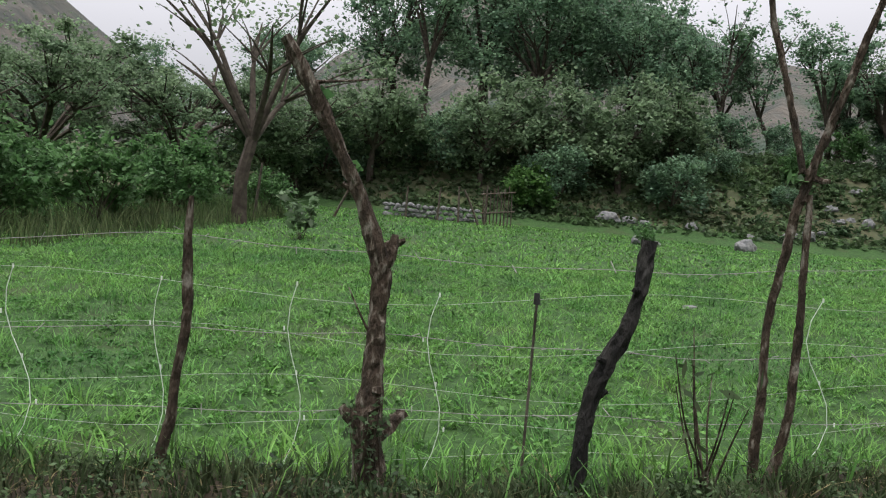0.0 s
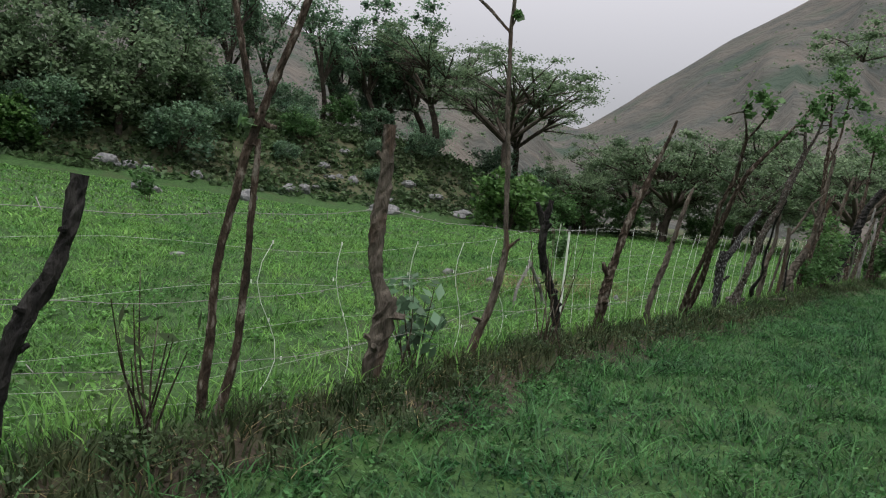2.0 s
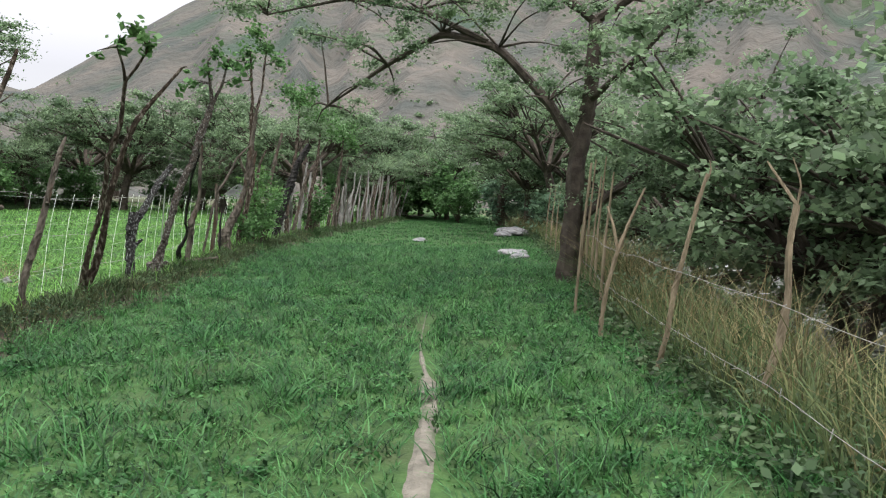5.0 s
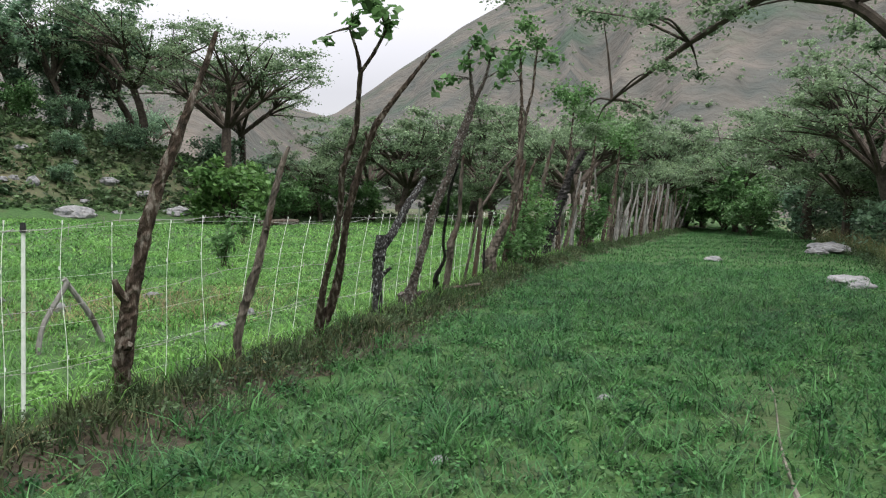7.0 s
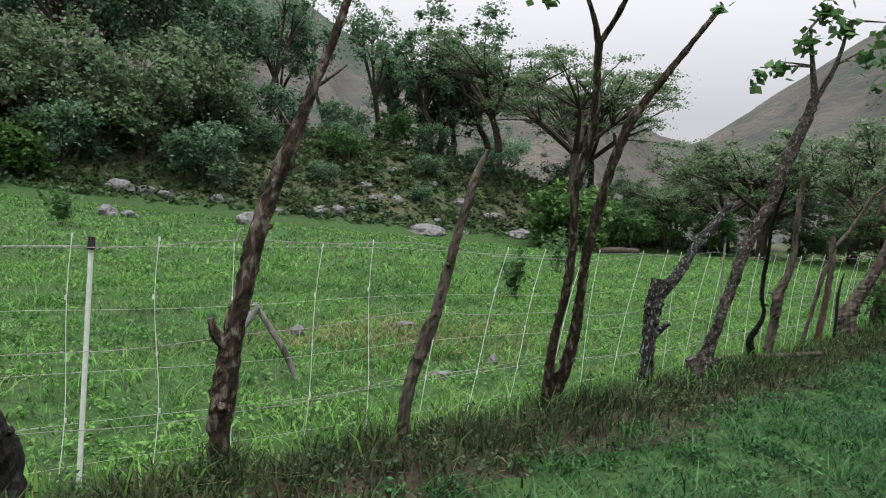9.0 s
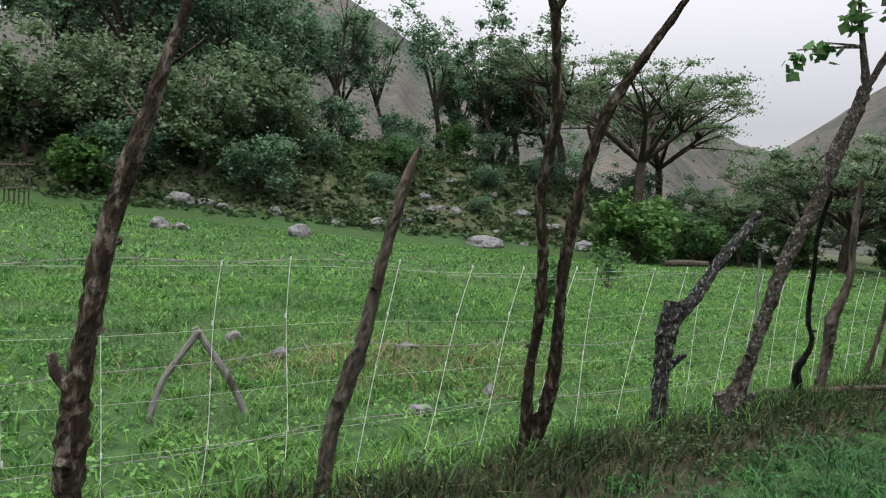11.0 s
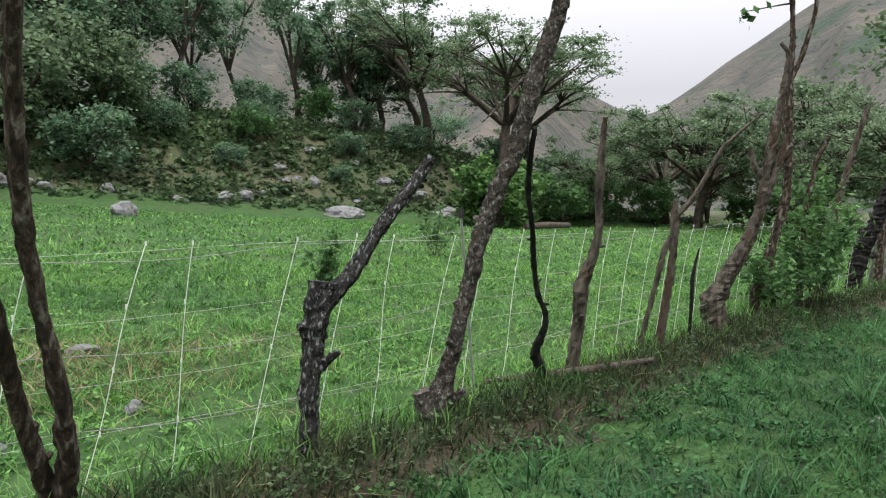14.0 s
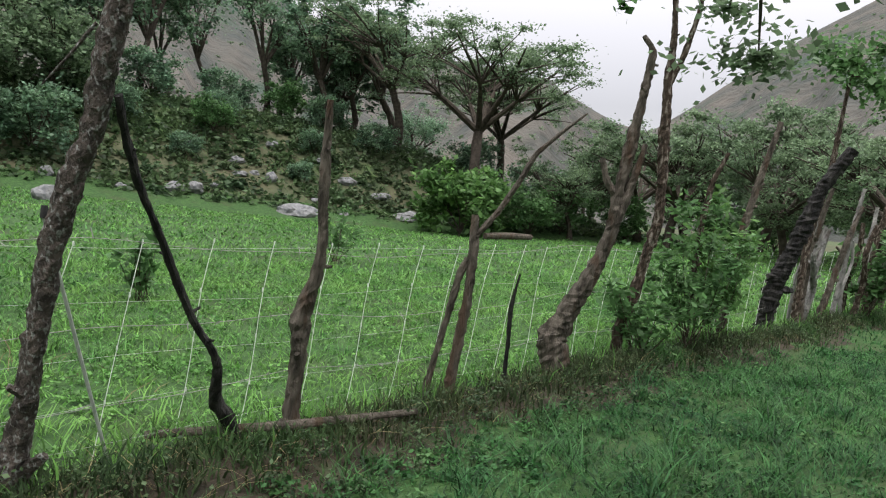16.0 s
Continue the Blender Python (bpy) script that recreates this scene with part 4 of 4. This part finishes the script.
# ---- trees ----
def tree(name, label, h, crown_r, n_leaf, leaf, trunk_r, mat, seed, style="round", bark=TRUNK):
    """A tapered trunk with forking limbs; the crown is clumps of single leaves set at the limb ends, with gaps between."""
    r = np.random.default_rng(seed)
    t = thing(name, 0, 0, 0, label, "tree")
    fork = h * {"round": 0.3, "umbrella": 0.42, "sparse": 0.35, "shrub": 0.08, "feather": 0.28}[style]
    stems = [[(0, 0, -0.3, trunk_r * 1.25), (r.normal(0, 0.05) * h * 0.3, r.normal(0, 0.05) * h * 0.3, fork * 0.5, trunk_r), (r.normal(0, 0.03) * h, r.normal(0, 0.03) * h, fork, trunk_r * 0.85)]]
    top = stems[0][-1]
    clumps = []
    limbs = {"round": 9, "umbrella": 9, "sparse": 7, "shrub": 10, "feather": 12}[style]
    for i in range(limbs):
        a = i * 2.4 + r.uniform(-0.4, 0.4)
        reach = crown_r * r.uniform(0.45, 0.95)
        if style == "umbrella":
            ez = h * (r.uniform(0.78, 1.0) - 0.22 * (reach / crown_r) * r.uniform(0.2, 1.0))
        elif style == "sparse":
            ez, reach = h * r.uniform(0.55, 1.0), reach * 0.9
        else:
            ez = h * (0.55 + 0.4 * r.uniform() * (1.2 - reach / crown_r))
            if i % 3 == 0:
                ez = h * r.uniform(0.3, 0.55)
        e = (top[0] + math.cos(a) * reach, top[1] + math.sin(a) * reach, ez)
        m = (top[0] + math.cos(a + 0.2) * reach * 0.45, top[1] + math.sin(a + 0.2) * reach * 0.45, fork + (ez - fork) * (0.62 if style != "umbrella" else 0.55))
        stems.append([(top[0], top[1], top[2] - 0.1, trunk_r * 0.6), (*m, trunk_r * 0.36), (*e, trunk_r * 0.10)])
        for _ in range(9 if style in ("umbrella", "feather") else 4):
            a2, q = a + r.uniform(-0.8, 0.8), r.uniform(0.55, 1.15)
            p = (top[0] + math.cos(a2) * reach * q, top[1] + math.sin(a2) * reach * q, ez + r.normal(0, 0.06) * h * 1.3)
            stems.append([(*m, trunk_r * 0.22), ((m[0] + p[0]) / 2 + r.normal(0, 0.1), (m[1] + p[1]) / 2, (m[2] + p[2]) / 2 + 0.1, trunk_r * 0.13), (*p, trunk_r * 0.05)])
            clumps.append((*p, crown_r * r.uniform(0.14, 0.34) * {"sparse": 1.25, "umbrella": 0.72, "feather": 0.6}.get(style, 1)))
    if style in ("round", "shrub"):
        for _ in range(26):
            d = r.normal(size=3)
            d /= np.linalg.norm(d)
            d = d * r.uniform(0.55, 1.2)
            clumps.append((d[0] * crown_r * 0.85, d[1] * crown_r * 0.85, max(0.25, h * (0.6 if style == "round" else 0.48) + d[2] * h * (0.36 if style == "round" else 0.42)), crown_r * r.uniform(0.14, 0.46)))
    part("trunk", tube_mesh("trunk", stems, bark, sides=7, rough=0.12, seed=seed, fine=0.35), t)
    v, q = leaf_cloud(r, clumps, n_leaf, leaf, {"umbrella": 0.28, "feather": 0.42}.get(style, 0.8), 0.1)
    part("crown", quick_mesh("crown", v, q, mat), t)
    return t


def put(ob, places):
    """Sets a tree at the first place of (x, y, scale, turn) and copies at the others, each standing on the ground."""
    for i, (x, y, s, turn) in enumerate(places):
        m = Matrix.Translation((x, y, gz(x, y))) @ Matrix.Rotation(turn, 4, 'Z') @ Matrix.Diagonal((s, s, s, 1))
        if i == 0:
            ob.matrix_basis = m
        else:
            copy_thing(ob, m @ Matrix.Diagonal((1 / ob.scale[0], 1 / ob.scale[1], 1 / ob.scale[2], 1)))


big_dark = tree("tree", "tall dense dark-green tree on the bank", 11, 4.2, 13000, 0.15, 0.28, LEAF_DARK, 51)
big_dark2 = tree("tree", "broad dense dark-green tree on the bank", 9.5, 4.6, 13000, 0.15, 0.26, LEAF_DARK, 52)
round_mid = tree("tree", "round leafy green tree at the foot of the bank", 5.6, 2.7, 7500, 0.14, 0.14, LEAF_GREY, 53)
sparse = tree("tree", "slender tree with bare limbs and thin crown", 8.5, 2.8, 3400, 0.13, 0.15, LEAF_DARK, 54, "sparse")
bare = tree("tree", "half-bare tree with wide spreading grey limbs", 6.4, 3.4, 900, 0.09, 0.17, LEAF_GREY, 61, "sparse")
column = tree("tree", "narrow dense dark tree standing on the crest", 9.5, 2.1, 6500, 0.15, 0.2, LEAF_DARK, 55)
umbrella = tree("acacia_tree", "wide flat-topped acacia with spreading limbs", 8.5, 6.0, 17000, 0.09, 0.26, LEAF_GREY, 56, "umbrella")
umbrella2 = tree("acacia_tree", "feathery grey-green acacia beside the lane", 6.0, 3.6, 19000, 0.07, 0.16, LEAF_GREY, 57, "feather")
shrub = tree("shrub", "bushy green shrub in leaf", 3.0, 1.7, 5500, 0.11, 0.05, LEAF_MID, 58, "shrub")
shrub_dark = tree("shrub", "dense dark-green shrub on the bank", 3.2, 2.2, 5500, 0.13, 0.06, LEAF_DARK, 59, "shrub")
bright = tree("shrub", "bright green broad-leaved shrub in leaf", 3.6, 2.0, 6000, 0.19, 0.06, LEAF_BRIGHT, 60, "shrub")

put(big_dark, [(3.0, 43, 1.1, 0.3), (9.0, 46, 1.15, 1.9), (-2.5, 45, 0.9, 3.1), (13, 44, 0.9, 4.0), (-26, 30, 0.8, 2.0), (-17, 44, 0.55, 5.0), (-30, 38, 1.0, 1.0)])
put(big_dark2, [(6.0, 41, 0.95, 0.0), (-8, 40, 0.6, 2.2), (11, 41, 0.8, 4.4), (-12, 36, 0.5, 1.2), (28.5, 44, 0.7, 0.6), (-15, 26, 0.45, 0.4), (-23, 22, 0.8, 2.9), (37, 50, 0.6, 1.3)])
put(round_mid, [(-2.8, 34.5, 1.0, 0.0), (2.4, 35, 0.95, 1.4), (9.2, 35.5, 1.0, 2.6), (5.8, 36.5, 0.95, 3.3), (12.5, 37.5, 0.9, 4.5), (-7, 32, 0.85, 5.5)])
put(sparse, [(16.8, 43, 1.0, 0.0), (20.3, 44, 0.95, 1.7), (23.4, 43, 1.0, 3.0), (-0.5, 40, 1.1, 4.2), (14.0, 42, 0.8, 5.1), (26, 46, 0.9, 0.8), (18.6, 46, 0.9, 2.6)])
put(bare, [(-4.8, 18.9, 1.0, 0.6), (-8.2, 11.8, 0.6, 2.4)])
put(column, [(26.4, 42, 1.0, 0.0), (30.8, 42.5, 1.05, 1.1), (28.8, 43, 0.85, 2.0), (24.8, 44, 0.75, 4.0)])
put(umbrella, [(32.5, 35, 1.12, 0.5), (30.0, 39.5, 0.95, 2.2), (37.0, 39, 0.9, 3.5), (26, 1.6, 0.62, 2.0), (58, 42, 0.8, 1.0), (37, 5.0, 0.7, 4.0)])
put(umbrella2, [(46, 41, 0.95, 0.0), (38, 15.5, 1.2, 0.2), (44, 19, 1.35, 1.1), (40, 21.5, 1.1, 2.0), (50, 21, 1.5, 3.1), (40, 28, 1.35, 4.0), (45, 26, 1.6, 5.1), (42, 32, 1.4, 0.3), (53, 24, 1.4, 0.8), (36, 31, 0.9, 1.6), (31, 3.0, 1.0, 2.6), (58, 16, 1.5, 3.6), (62, 22, 1.7, 4.6), (52, 17, 1.4, 5.6), (-12, 22, 1.0, 0.4), (-14.5, 27, 1.3, 1.3), (-9.5, 29, 1.15, 2.3), (-6, 33, 1.1, 3.3), (-17, 22, 1.2, 4.3), (10.5, -3.0, 0.8, 0.7), (8.6, -3.7, 0.75, 2.1), (12.8, -2.6, 0.7, 3.9), (19.5, -2.4, 1.0, 1.5), (11.5, -4.6, 1.0, 3.4), (47, 33, 0.8, 2.0), (52, 37, 0.9, 4.2), (16, -5.5, 1.15, 5.0), (23.5, -2.0, 1.0, 0.9), (45, 9.5, 0.9, 2.7), (8.0, -6.0, 1.0, 0.2), (60, 27, 1.0, 1.1), (42, 36, 0.7, 3.1), (30, 0.5, 1.0, 1.7), (34, 2.0, 0.9, 2.9), (14.5, -4.2, 0.8, 4.4), (41, 12.8, 0.7, 0.4), (46, 14, 0.9, 1.2), (52, 13, 1.1, 2.2), (39, 4.2, 0.9, 5.2), (21, -7, 1.2, 0.6), (27, -6, 1.2, 3.6), (50, 27, 0.7, 0.9), (56, 31, 0.8, 2.0), (15, -11.5, 1.4, 2.6), (26, -9.5, 1.4, 5.6), (32, -6, 1.3, 0.5), (36, -2, 1.3, 1.4), (42, 2.5, 1.2, 2.4), (48, 7, 1.2, 3.4)])
put(shrub, [(-7.9, 13.6, 0.62, 0.0), (-7.0, 15.8, 0.7, 1.1), (-9.0, 12.0, 0.6, 2.0), (-6.6, 18.8, 0.62, 3.0), (-9.8, 16, 0.9, 4.0), (-7.2, 21.5, 0.85, 5.0), (-4.9, 22.5, 0.5, 0.7), (33, 31, 0.9, 1.4), (36, 32, 1.0, 2.4), (40, 31, 0.9, 3.4), (-11, 14.5, 0.9, 0.9), (43, 8.6, 1.1, 0.7), (46, 10.6, 1.2, 1.9), (48.5, 13, 1.2, 2.8), (40, 7.6, 0.7, 4.4), (44, 12.6, 0.8, 5.1), (49, 11, 1.4, 0.3), (19, 37.5, 0.6, 2.2), (24, 41.5, 0.8, 4.1), (50, 15.5, 1.1, 0.4), (56, 18, 1.3, 1.4), (46, 16.5, 1.0, 2.4), (14, -13, 1.3, 1.8), (19, -13, 1.2, 2.8), (46, 28, 0.8, 0.1), (52, 30, 1.0, 3.0), (24, -12.5, 1.2, 0.8), (29, -11, 1.3, 2.3), (43, 27.5, 0.7, 2.9)])
put(shrub_dark, [(6, 34.5, 0.8, 0.0), (11.5, 34.5, 0.85, 1.0), (15, 37.5, 0.5, 2.0), (17.5, 35.5, 0.35, 3.0), (20, 39, 0.45, 4.0), (24, 37, 0.4, 5.0), (0.5, 36, 0.9, 0.5), (-5, 34.5, 1.0, 1.5), (28, 38, 0.55, 2.5), (21, 42.5, 0.75, 3.5), (17, 41.5, 0.75, 4.5), (26, 40.5, 0.6, 5.5), (13.8, 39.5, 0.7, 0.2), (35, 39, 0.8, 1.2), (39, 38, 0.9, 2.2), (25, 0.6, 0.7, 5.2), (44, 42, 0.9, 2.3), (29, 1.6, 0.6, 1.9), (22.5, 34.8, 0.3, 0.6), (33, 1.9, 0.7, 1.1), (38, 4.6, 0.8, 2.2)])
put(bright, [(28.0, 29.5, 0.95, 0.0), (30.5, 31.5, 0.85, 2.0), (4.6, 33.4, 0.6, 4.0)])

# the large acacia that leans over the lane, with its own fork and arching branch
ac = thing("acacia_tree", 12.6, 0.3, gz(12.6, 0.3), "large dark-limbed acacia arching over the lane edge", "tree")
ac.scale = (0.88, 0.88, 0.88)
limbs = [[(0, 0, -0.3, 0.2), (0.02, -0.1, 1.0, 0.16), (0.03, -0.13, 2.0, 0.17), (0.06, -0.33, 3.0, 0.13), (0.07, -0.37, 4.3, 0.12)],
         [(0.07, -0.37, 4.3, 0.09), (0.0, 0.3, 4.8, 0.07), (-0.2, 1.3, 5.4, 0.05), (-0.3, 2.0, 5.7, 0.03)],
         [(0.07, -0.37, 4.3, 0.08), (0.0, -0.9, 4.6, 0.06), (-0.3, -1.8, 5.2, 0.04), (-0.6, -3.0, 5.7, 0.02)],
         [(0.03, -0.15, 2.2, 0.10), (0.0, 0.35, 3.0, 0.085), (0.0, 1.2, 3.9, 0.075), (0.1, 2.2, 4.2, 0.06), (0.2, 3.2, 3.7, 0.04), (0.2, 4.3, 3.0, 0.015)],
         [(0.0, 1.4, 4.0, 0.06), (0.1, 2.6, 4.6, 0.045), (0.3, 4.0, 4.9, 0.03), (0.4, 5.6, 4.7, 0.012)],
         [(0.03, -0.15, 1.0, 0.09), (0.1, -0.7, 1.5, 0.07), (0.2, -1.6, 2.2, 0.05), (0.2, -3.0, 3.0, 0.02)],
         [(0.06, -0.3, 3.0, 0.06), (-0.8, -0.9, 3.4, 0.045), (-2.0, -1.6, 3.9, 0.03), (-3.4, -2.2, 4.0, 0.012)]]
arng = np.random.default_rng(71)
clumps = []
for b in limbs[1:]:
    for p in b[1:]:
        for _ in range(6):
            e = (p[0] + arng.normal(0, 0.9), p[1] + arng.normal(0, 0.8), p[2] + arng.normal(0.1, 0.35))
            limbs.append([(p[0], p[1], p[2], 0.022), ((p[0] + e[0]) / 2, (p[1] + e[1]) / 2, (p[2] + e[2]) / 2 + 0.12, 0.013), (*e, 0.005)])
            clumps.append((*e, arng.uniform(0.25, 0.6)))
part("trunk", tube_mesh("trunk", limbs, TRUNK, sides=7, rough=0.12, seed=8, fine=0.15), ac)
v, q = leaf_cloud(arng, clumps, 34000, 0.04, 0.4)
part("crown", quick_mesh("crown", v, q, LEAF_GREY), ac)


def bush(x, y, h, r, n, leaf, mat, label, seed, name="bush"):
    g = np.random.default_rng(seed)
    t = thing(name, x, y, gz(x, y), label, "bush")
    stems, cl = [], []
    for i in range(9):
        a, q = g.uniform(0, 6.28), g.uniform(0.2, 1.0) * r
        e = (math.cos(a) * q, math.sin(a) * q, h * g.uniform(0.55, 1.0))
        stems.append([(g.normal(0, 0.05), g.normal(0, 0.05), -0.05, 0.006), (e[0] * 0.6, e[1] * 0.6, e[2] * 0.5, 0.0045), (*e, 0.002)])
        cl += [(e[0] * s, e[1] * s, e[2] * s, r * 0.38) for s in (0.45, 0.75, 1.0)]
    for s in stems:
        part("stem", tube_mesh("stem", [s], BARK, sides=5, rough=0.05, seed=seed), t)
    v, q = leaf_cloud(g, cl, n, leaf, 1.0, 0.2, 2.4)
    part("foliage", quick_mesh("foliage", v, q, mat), t)


bush(16.2, 7.0, 1.5, 0.6, 2600, 0.035, LEAF_MID, "leafy green bush grown into the fence", 81)
bush(17.0, 7.3, 1.65, 0.55, 1900, 0.04, LEAF_BRIGHT, "yellow-green bush grown into the fence", 82)
bush(15.2, 6.75, 0.7, 0.5, 700, 0.04, LEAF_MID, "low green bush on the fence bank", 83)
bush(22.0, 8.4, 1.4, 0.7, 900, 0.06, LEAF_MID, "green bush among the far stakes", 84)
bush(-0.10, 2.74, 0.4, 0.13, 240, 0.014, LEAF_SCRUB, "ivy-like creeper round the trunk post's foot", 85)
bush(1.35, 2.85, 0.7, 0.3, 16, 0.03, WEED, "bare twiggy weed on the fence bank", 86)
bush(11.4, 10.0, 0.8, 0.35, 300, 0.05, LEAF_MID, "small green sapling in the meadow", 87, "sapling")
bush(5.8, 18.6, 0.9, 0.4, 320, 0.06, LEAF_MID, "small green sapling in the meadow", 88, "sapling")
bush(-2.6, 15.5, 1.0, 0.45, 150, 0.11, LEAF_GREY, "broad-leaved grey-green plant in the meadow", 89, "sapling")
bush(15.3, 14.0, 1.0, 0.45, 320, 0.05, LEAF_MID, "small green sapling in the meadow", 90, "sapling")
bush(4.75, 3.85, 1.0, 0.3, 14, 0.03, WEED, "thin bare weed stems by the dark stake", 92)
bush(3.2, 3.5, 0.6, 0.25, 110, 0.05, LEAF_DARK, "dark leafy weed beside the grey stake", 91)


# ---- stones ----
def stone(x, y, sx, sy, sz, seed, label="rough pale grey stone half sunk in the grass", name="rock", sink=0.3):
    bm = bmesh.new()
    bmesh.ops.create_icosphere(bm, subdivisions=3, radius=1.0)
    off = Vector((seed * 3.1, seed * 1.7, 0))
    for v in bm.verts:
        d = 1 + 0.45 * noise.noise(v.co * 1.2 + off) + 0.16 * noise.noise(v.co * 3.5 + off)
        v.co = Vector((v.co.x * d * sx, v.co.y * d * sy, max(v.co.z * d, -0.6) * sz))
    me = bpy.data.meshes.new(name)
    bm.to_mesh(me)
    bm.free()
    me.materials.append(STONE)
    ob = new(name, me)
    ob.location = (x, y, gz(x, y) + sz * (0.6 - sink))
    return tagged(ob, label, "rock", "stones of the meadow")


for i, (x, y, s) in enumerate(((11.6, 26.2, 0.34), (21.3, 31.6, 0.62), (16.6, 32.9, 0.42), (17.4, 33.0, 0.4), (27.2, 32.4, 0.6), (31.6, 32.2, 0.5), (7.1, 24.0, 0.3), (7.7, 24.5, 0.26), (8.2, 33.0, 0.38), (9.2, 33.2, 0.3), (9.9, 33.0, 0.36), (12.0, 33.0, 0.26), (26.4, 34.2, 0.4), (19.8, 35.6, 0.3),
                                (21.1, 34.6, 0.34), (19.7, 34.7, 0.3), (25.0, 35.0, 0.34), (20.4, 34.9, 0.22), (22.8, 33.4, 0.24), (18.4, 33.6, 0.2), (23.6, 32.2, 0.26), (7.1, 8.1, 0.10), (7.4, 7.5, 0.07), (8.6, 7.8, 0.08), (8.0, 5.9, 0.07), (8.7, 6.3, 0.06), (3.4, 8.8, 0.08),
                                (14.5, 32.6, 0.2), (29.4, 33, 0.36), (24.0, 36.4, 0.3), (17.9, 36.2, 0.26), (22.0, 37.2, 0.3))):
    stone(x, y, s * 1.1 * (1 + 0.3 * math.sin(i * 1.7)), s * 0.8, s * (0.7 + 0.2 * math.cos(i * 2.3)), i + 1, sink=0.2)
for i, (x, y, s) in enumerate(((27.4, 2.9, 0.65), (28.4, 3.3, 0.6), (26.6, 3.3, 0.4), (16.6, 1.5, 0.28), (17.5, 1.75, 0.4), (22, 5.0, 0.25), (12.7, 4.36, 0.06), (6.5, 2.5, 0.045), (8.1, 2.3, 0.05))):
    stone(x, y, s * 1.3, s * 0.8, s * 0.3, 40 + i, "flat pale stone lying in the lane grass", sink=0.25)
for i in range(14):
    stone(7 + i * 1.3, float(right_y(7 + i * 1.3)) - 5 - 1.5 * (i % 4), 0.5, 0.45, 0.55, 60 + i, "water-worn grey boulder in the river", "boulder", -0.1)

# dry-stone wall at the head of the meadow
wall = thing("dry_stone_wall", 0.7, 28.2, gz(0.7, 28.2), "low dry-stone wall of loose grey stones", "wall")
srng = np.random.default_rng(91)
proto = []
for k in range(5):
    bm = bmesh.new()
    bmesh.ops.create_icosphere(bm, subdivisions=1, radius=1.0)
    for v in bm.verts:
        v.co = v.co * (1 + 0.35 * noise.noise(v.co * 1.5 + Vector((k * 5.0, 0, 0))))
    me = bpy.data.meshes.new("stone")
    bm.to_mesh(me)
    bm.free()
    me.materials.append(STONE)
    proto.append(me)
for lvl in range(3):
    for k in range(17):
        ob = new("stone", proto[int(srng.integers(5))])
        ob.parent = wall
        xx = -2.3 + k * 0.22 + srng.normal(0, 0.03) + 0.1 * (lvl % 2)
        ob.location = (xx, srng.normal(0, 0.04), 0.1 + lvl * 0.19 + gz(xx + 0.7, 28.2) - gz(0.7, 28.2) + srng.normal(0, 0.02))
        ob.scale = (0.13 * srng.uniform(0.8, 1.3), 0.16, 0.10 * srng.uniform(0.8, 1.2))

gate = thing("stick_gate", 2.75, 28.7, gz(2.75, 28.7), "weathered stick gate beside the stone wall", "gate")
for k in range(9):
    part("slat", tube_mesh("slat", [[(-0.55 + k * 0.14, 0, -0.05, 0.03), (-0.53 + k * 0.14 + 0.02 * math.sin(k * 3), 0, 1.45 + 0.12 * math.sin(k * 2.1), 0.025)]], GREY_BARK, sides=6, fine=0.4), gate)
for z in (0.45, 1.2):
    part("rail", tube_mesh("rail", [[(-0.65, -0.05, z, 0.035), (0.7, -0.05, z + 0.12, 0.03)]], GREY_BARK, sides=6, fine=0.4), gate)
for x, y, h, lx in ((2.0, 27.7, 1.3, -0.6), (0.4, 27.8, 1.3, 0.1), (-0.8, 27.8, 1.2, 0.05), (1.2, 27.7, 1.4, 0.0), (2.2, 28.0, 1.5, 0.1), (-4.8, 20.4, 1.6, 0.2), (-3.2, 25, 1.1, 0.6)):
    z = gz(x, y)
    t = thing("leaning_pole", x, y, z, "pale bare pole standing at the meadow's edge", "pole", "poles at the meadow's edge")
    part("shaft", tube_mesh("shaft", [[(0, 0, -0.1, 0.05), (lx * 0.5, 0, h * 0.5, 0.045), (lx, 0, h, 0.035)]], GREY_BARK, sides=7, fine=0.3), t)

# two sticks propped together in the meadow
tri = thing("propped_sticks", 6.6, 5.9, gz(6.6, 5.9), "two grey sticks propped into a peak", "sticks")
part("stick", tube_mesh("stick", [[(-0.25, 0, -0.02, 0.022), (-0.2, 0.02, 0.2, 0.02), (0.0, 0.02, 0.5, 0.02)]], SILVER, seed=4), tri)
part("stick", tube_mesh("stick", [[(0.30, 0.05, -0.02, 0.022), (0.2, 0.04, 0.2, 0.024), (-0.02, 0.04, 0.52, 0.02)]], SILVER, seed=5), tri)
lg = thing("fallen_branch", 11.4, 5.65, gz(11.4, 5.65), "dead branch lying along the fence foot", "branch")
part("branch", tube_mesh("branch", [[(-0.7, 0.1, 0.05, 0.02), (0.0, 0.0, 0.06, 0.025), (0.8, 0.05, 0.05, 0.018)]], GREY_BARK, seed=6), lg)
lg = thing("fallen_log", 29.3, 27.5, gz(29.3, 27.5), "old log lying at the meadow's edge", "log")
part("log", tube_mesh("log", [[(-1.2, 0, 0.15, 0.14), (0.0, 0.05, 0.2, 0.16), (1.3, 0, 0.2, 0.12)]], GREY_BARK, seed=7), lg)
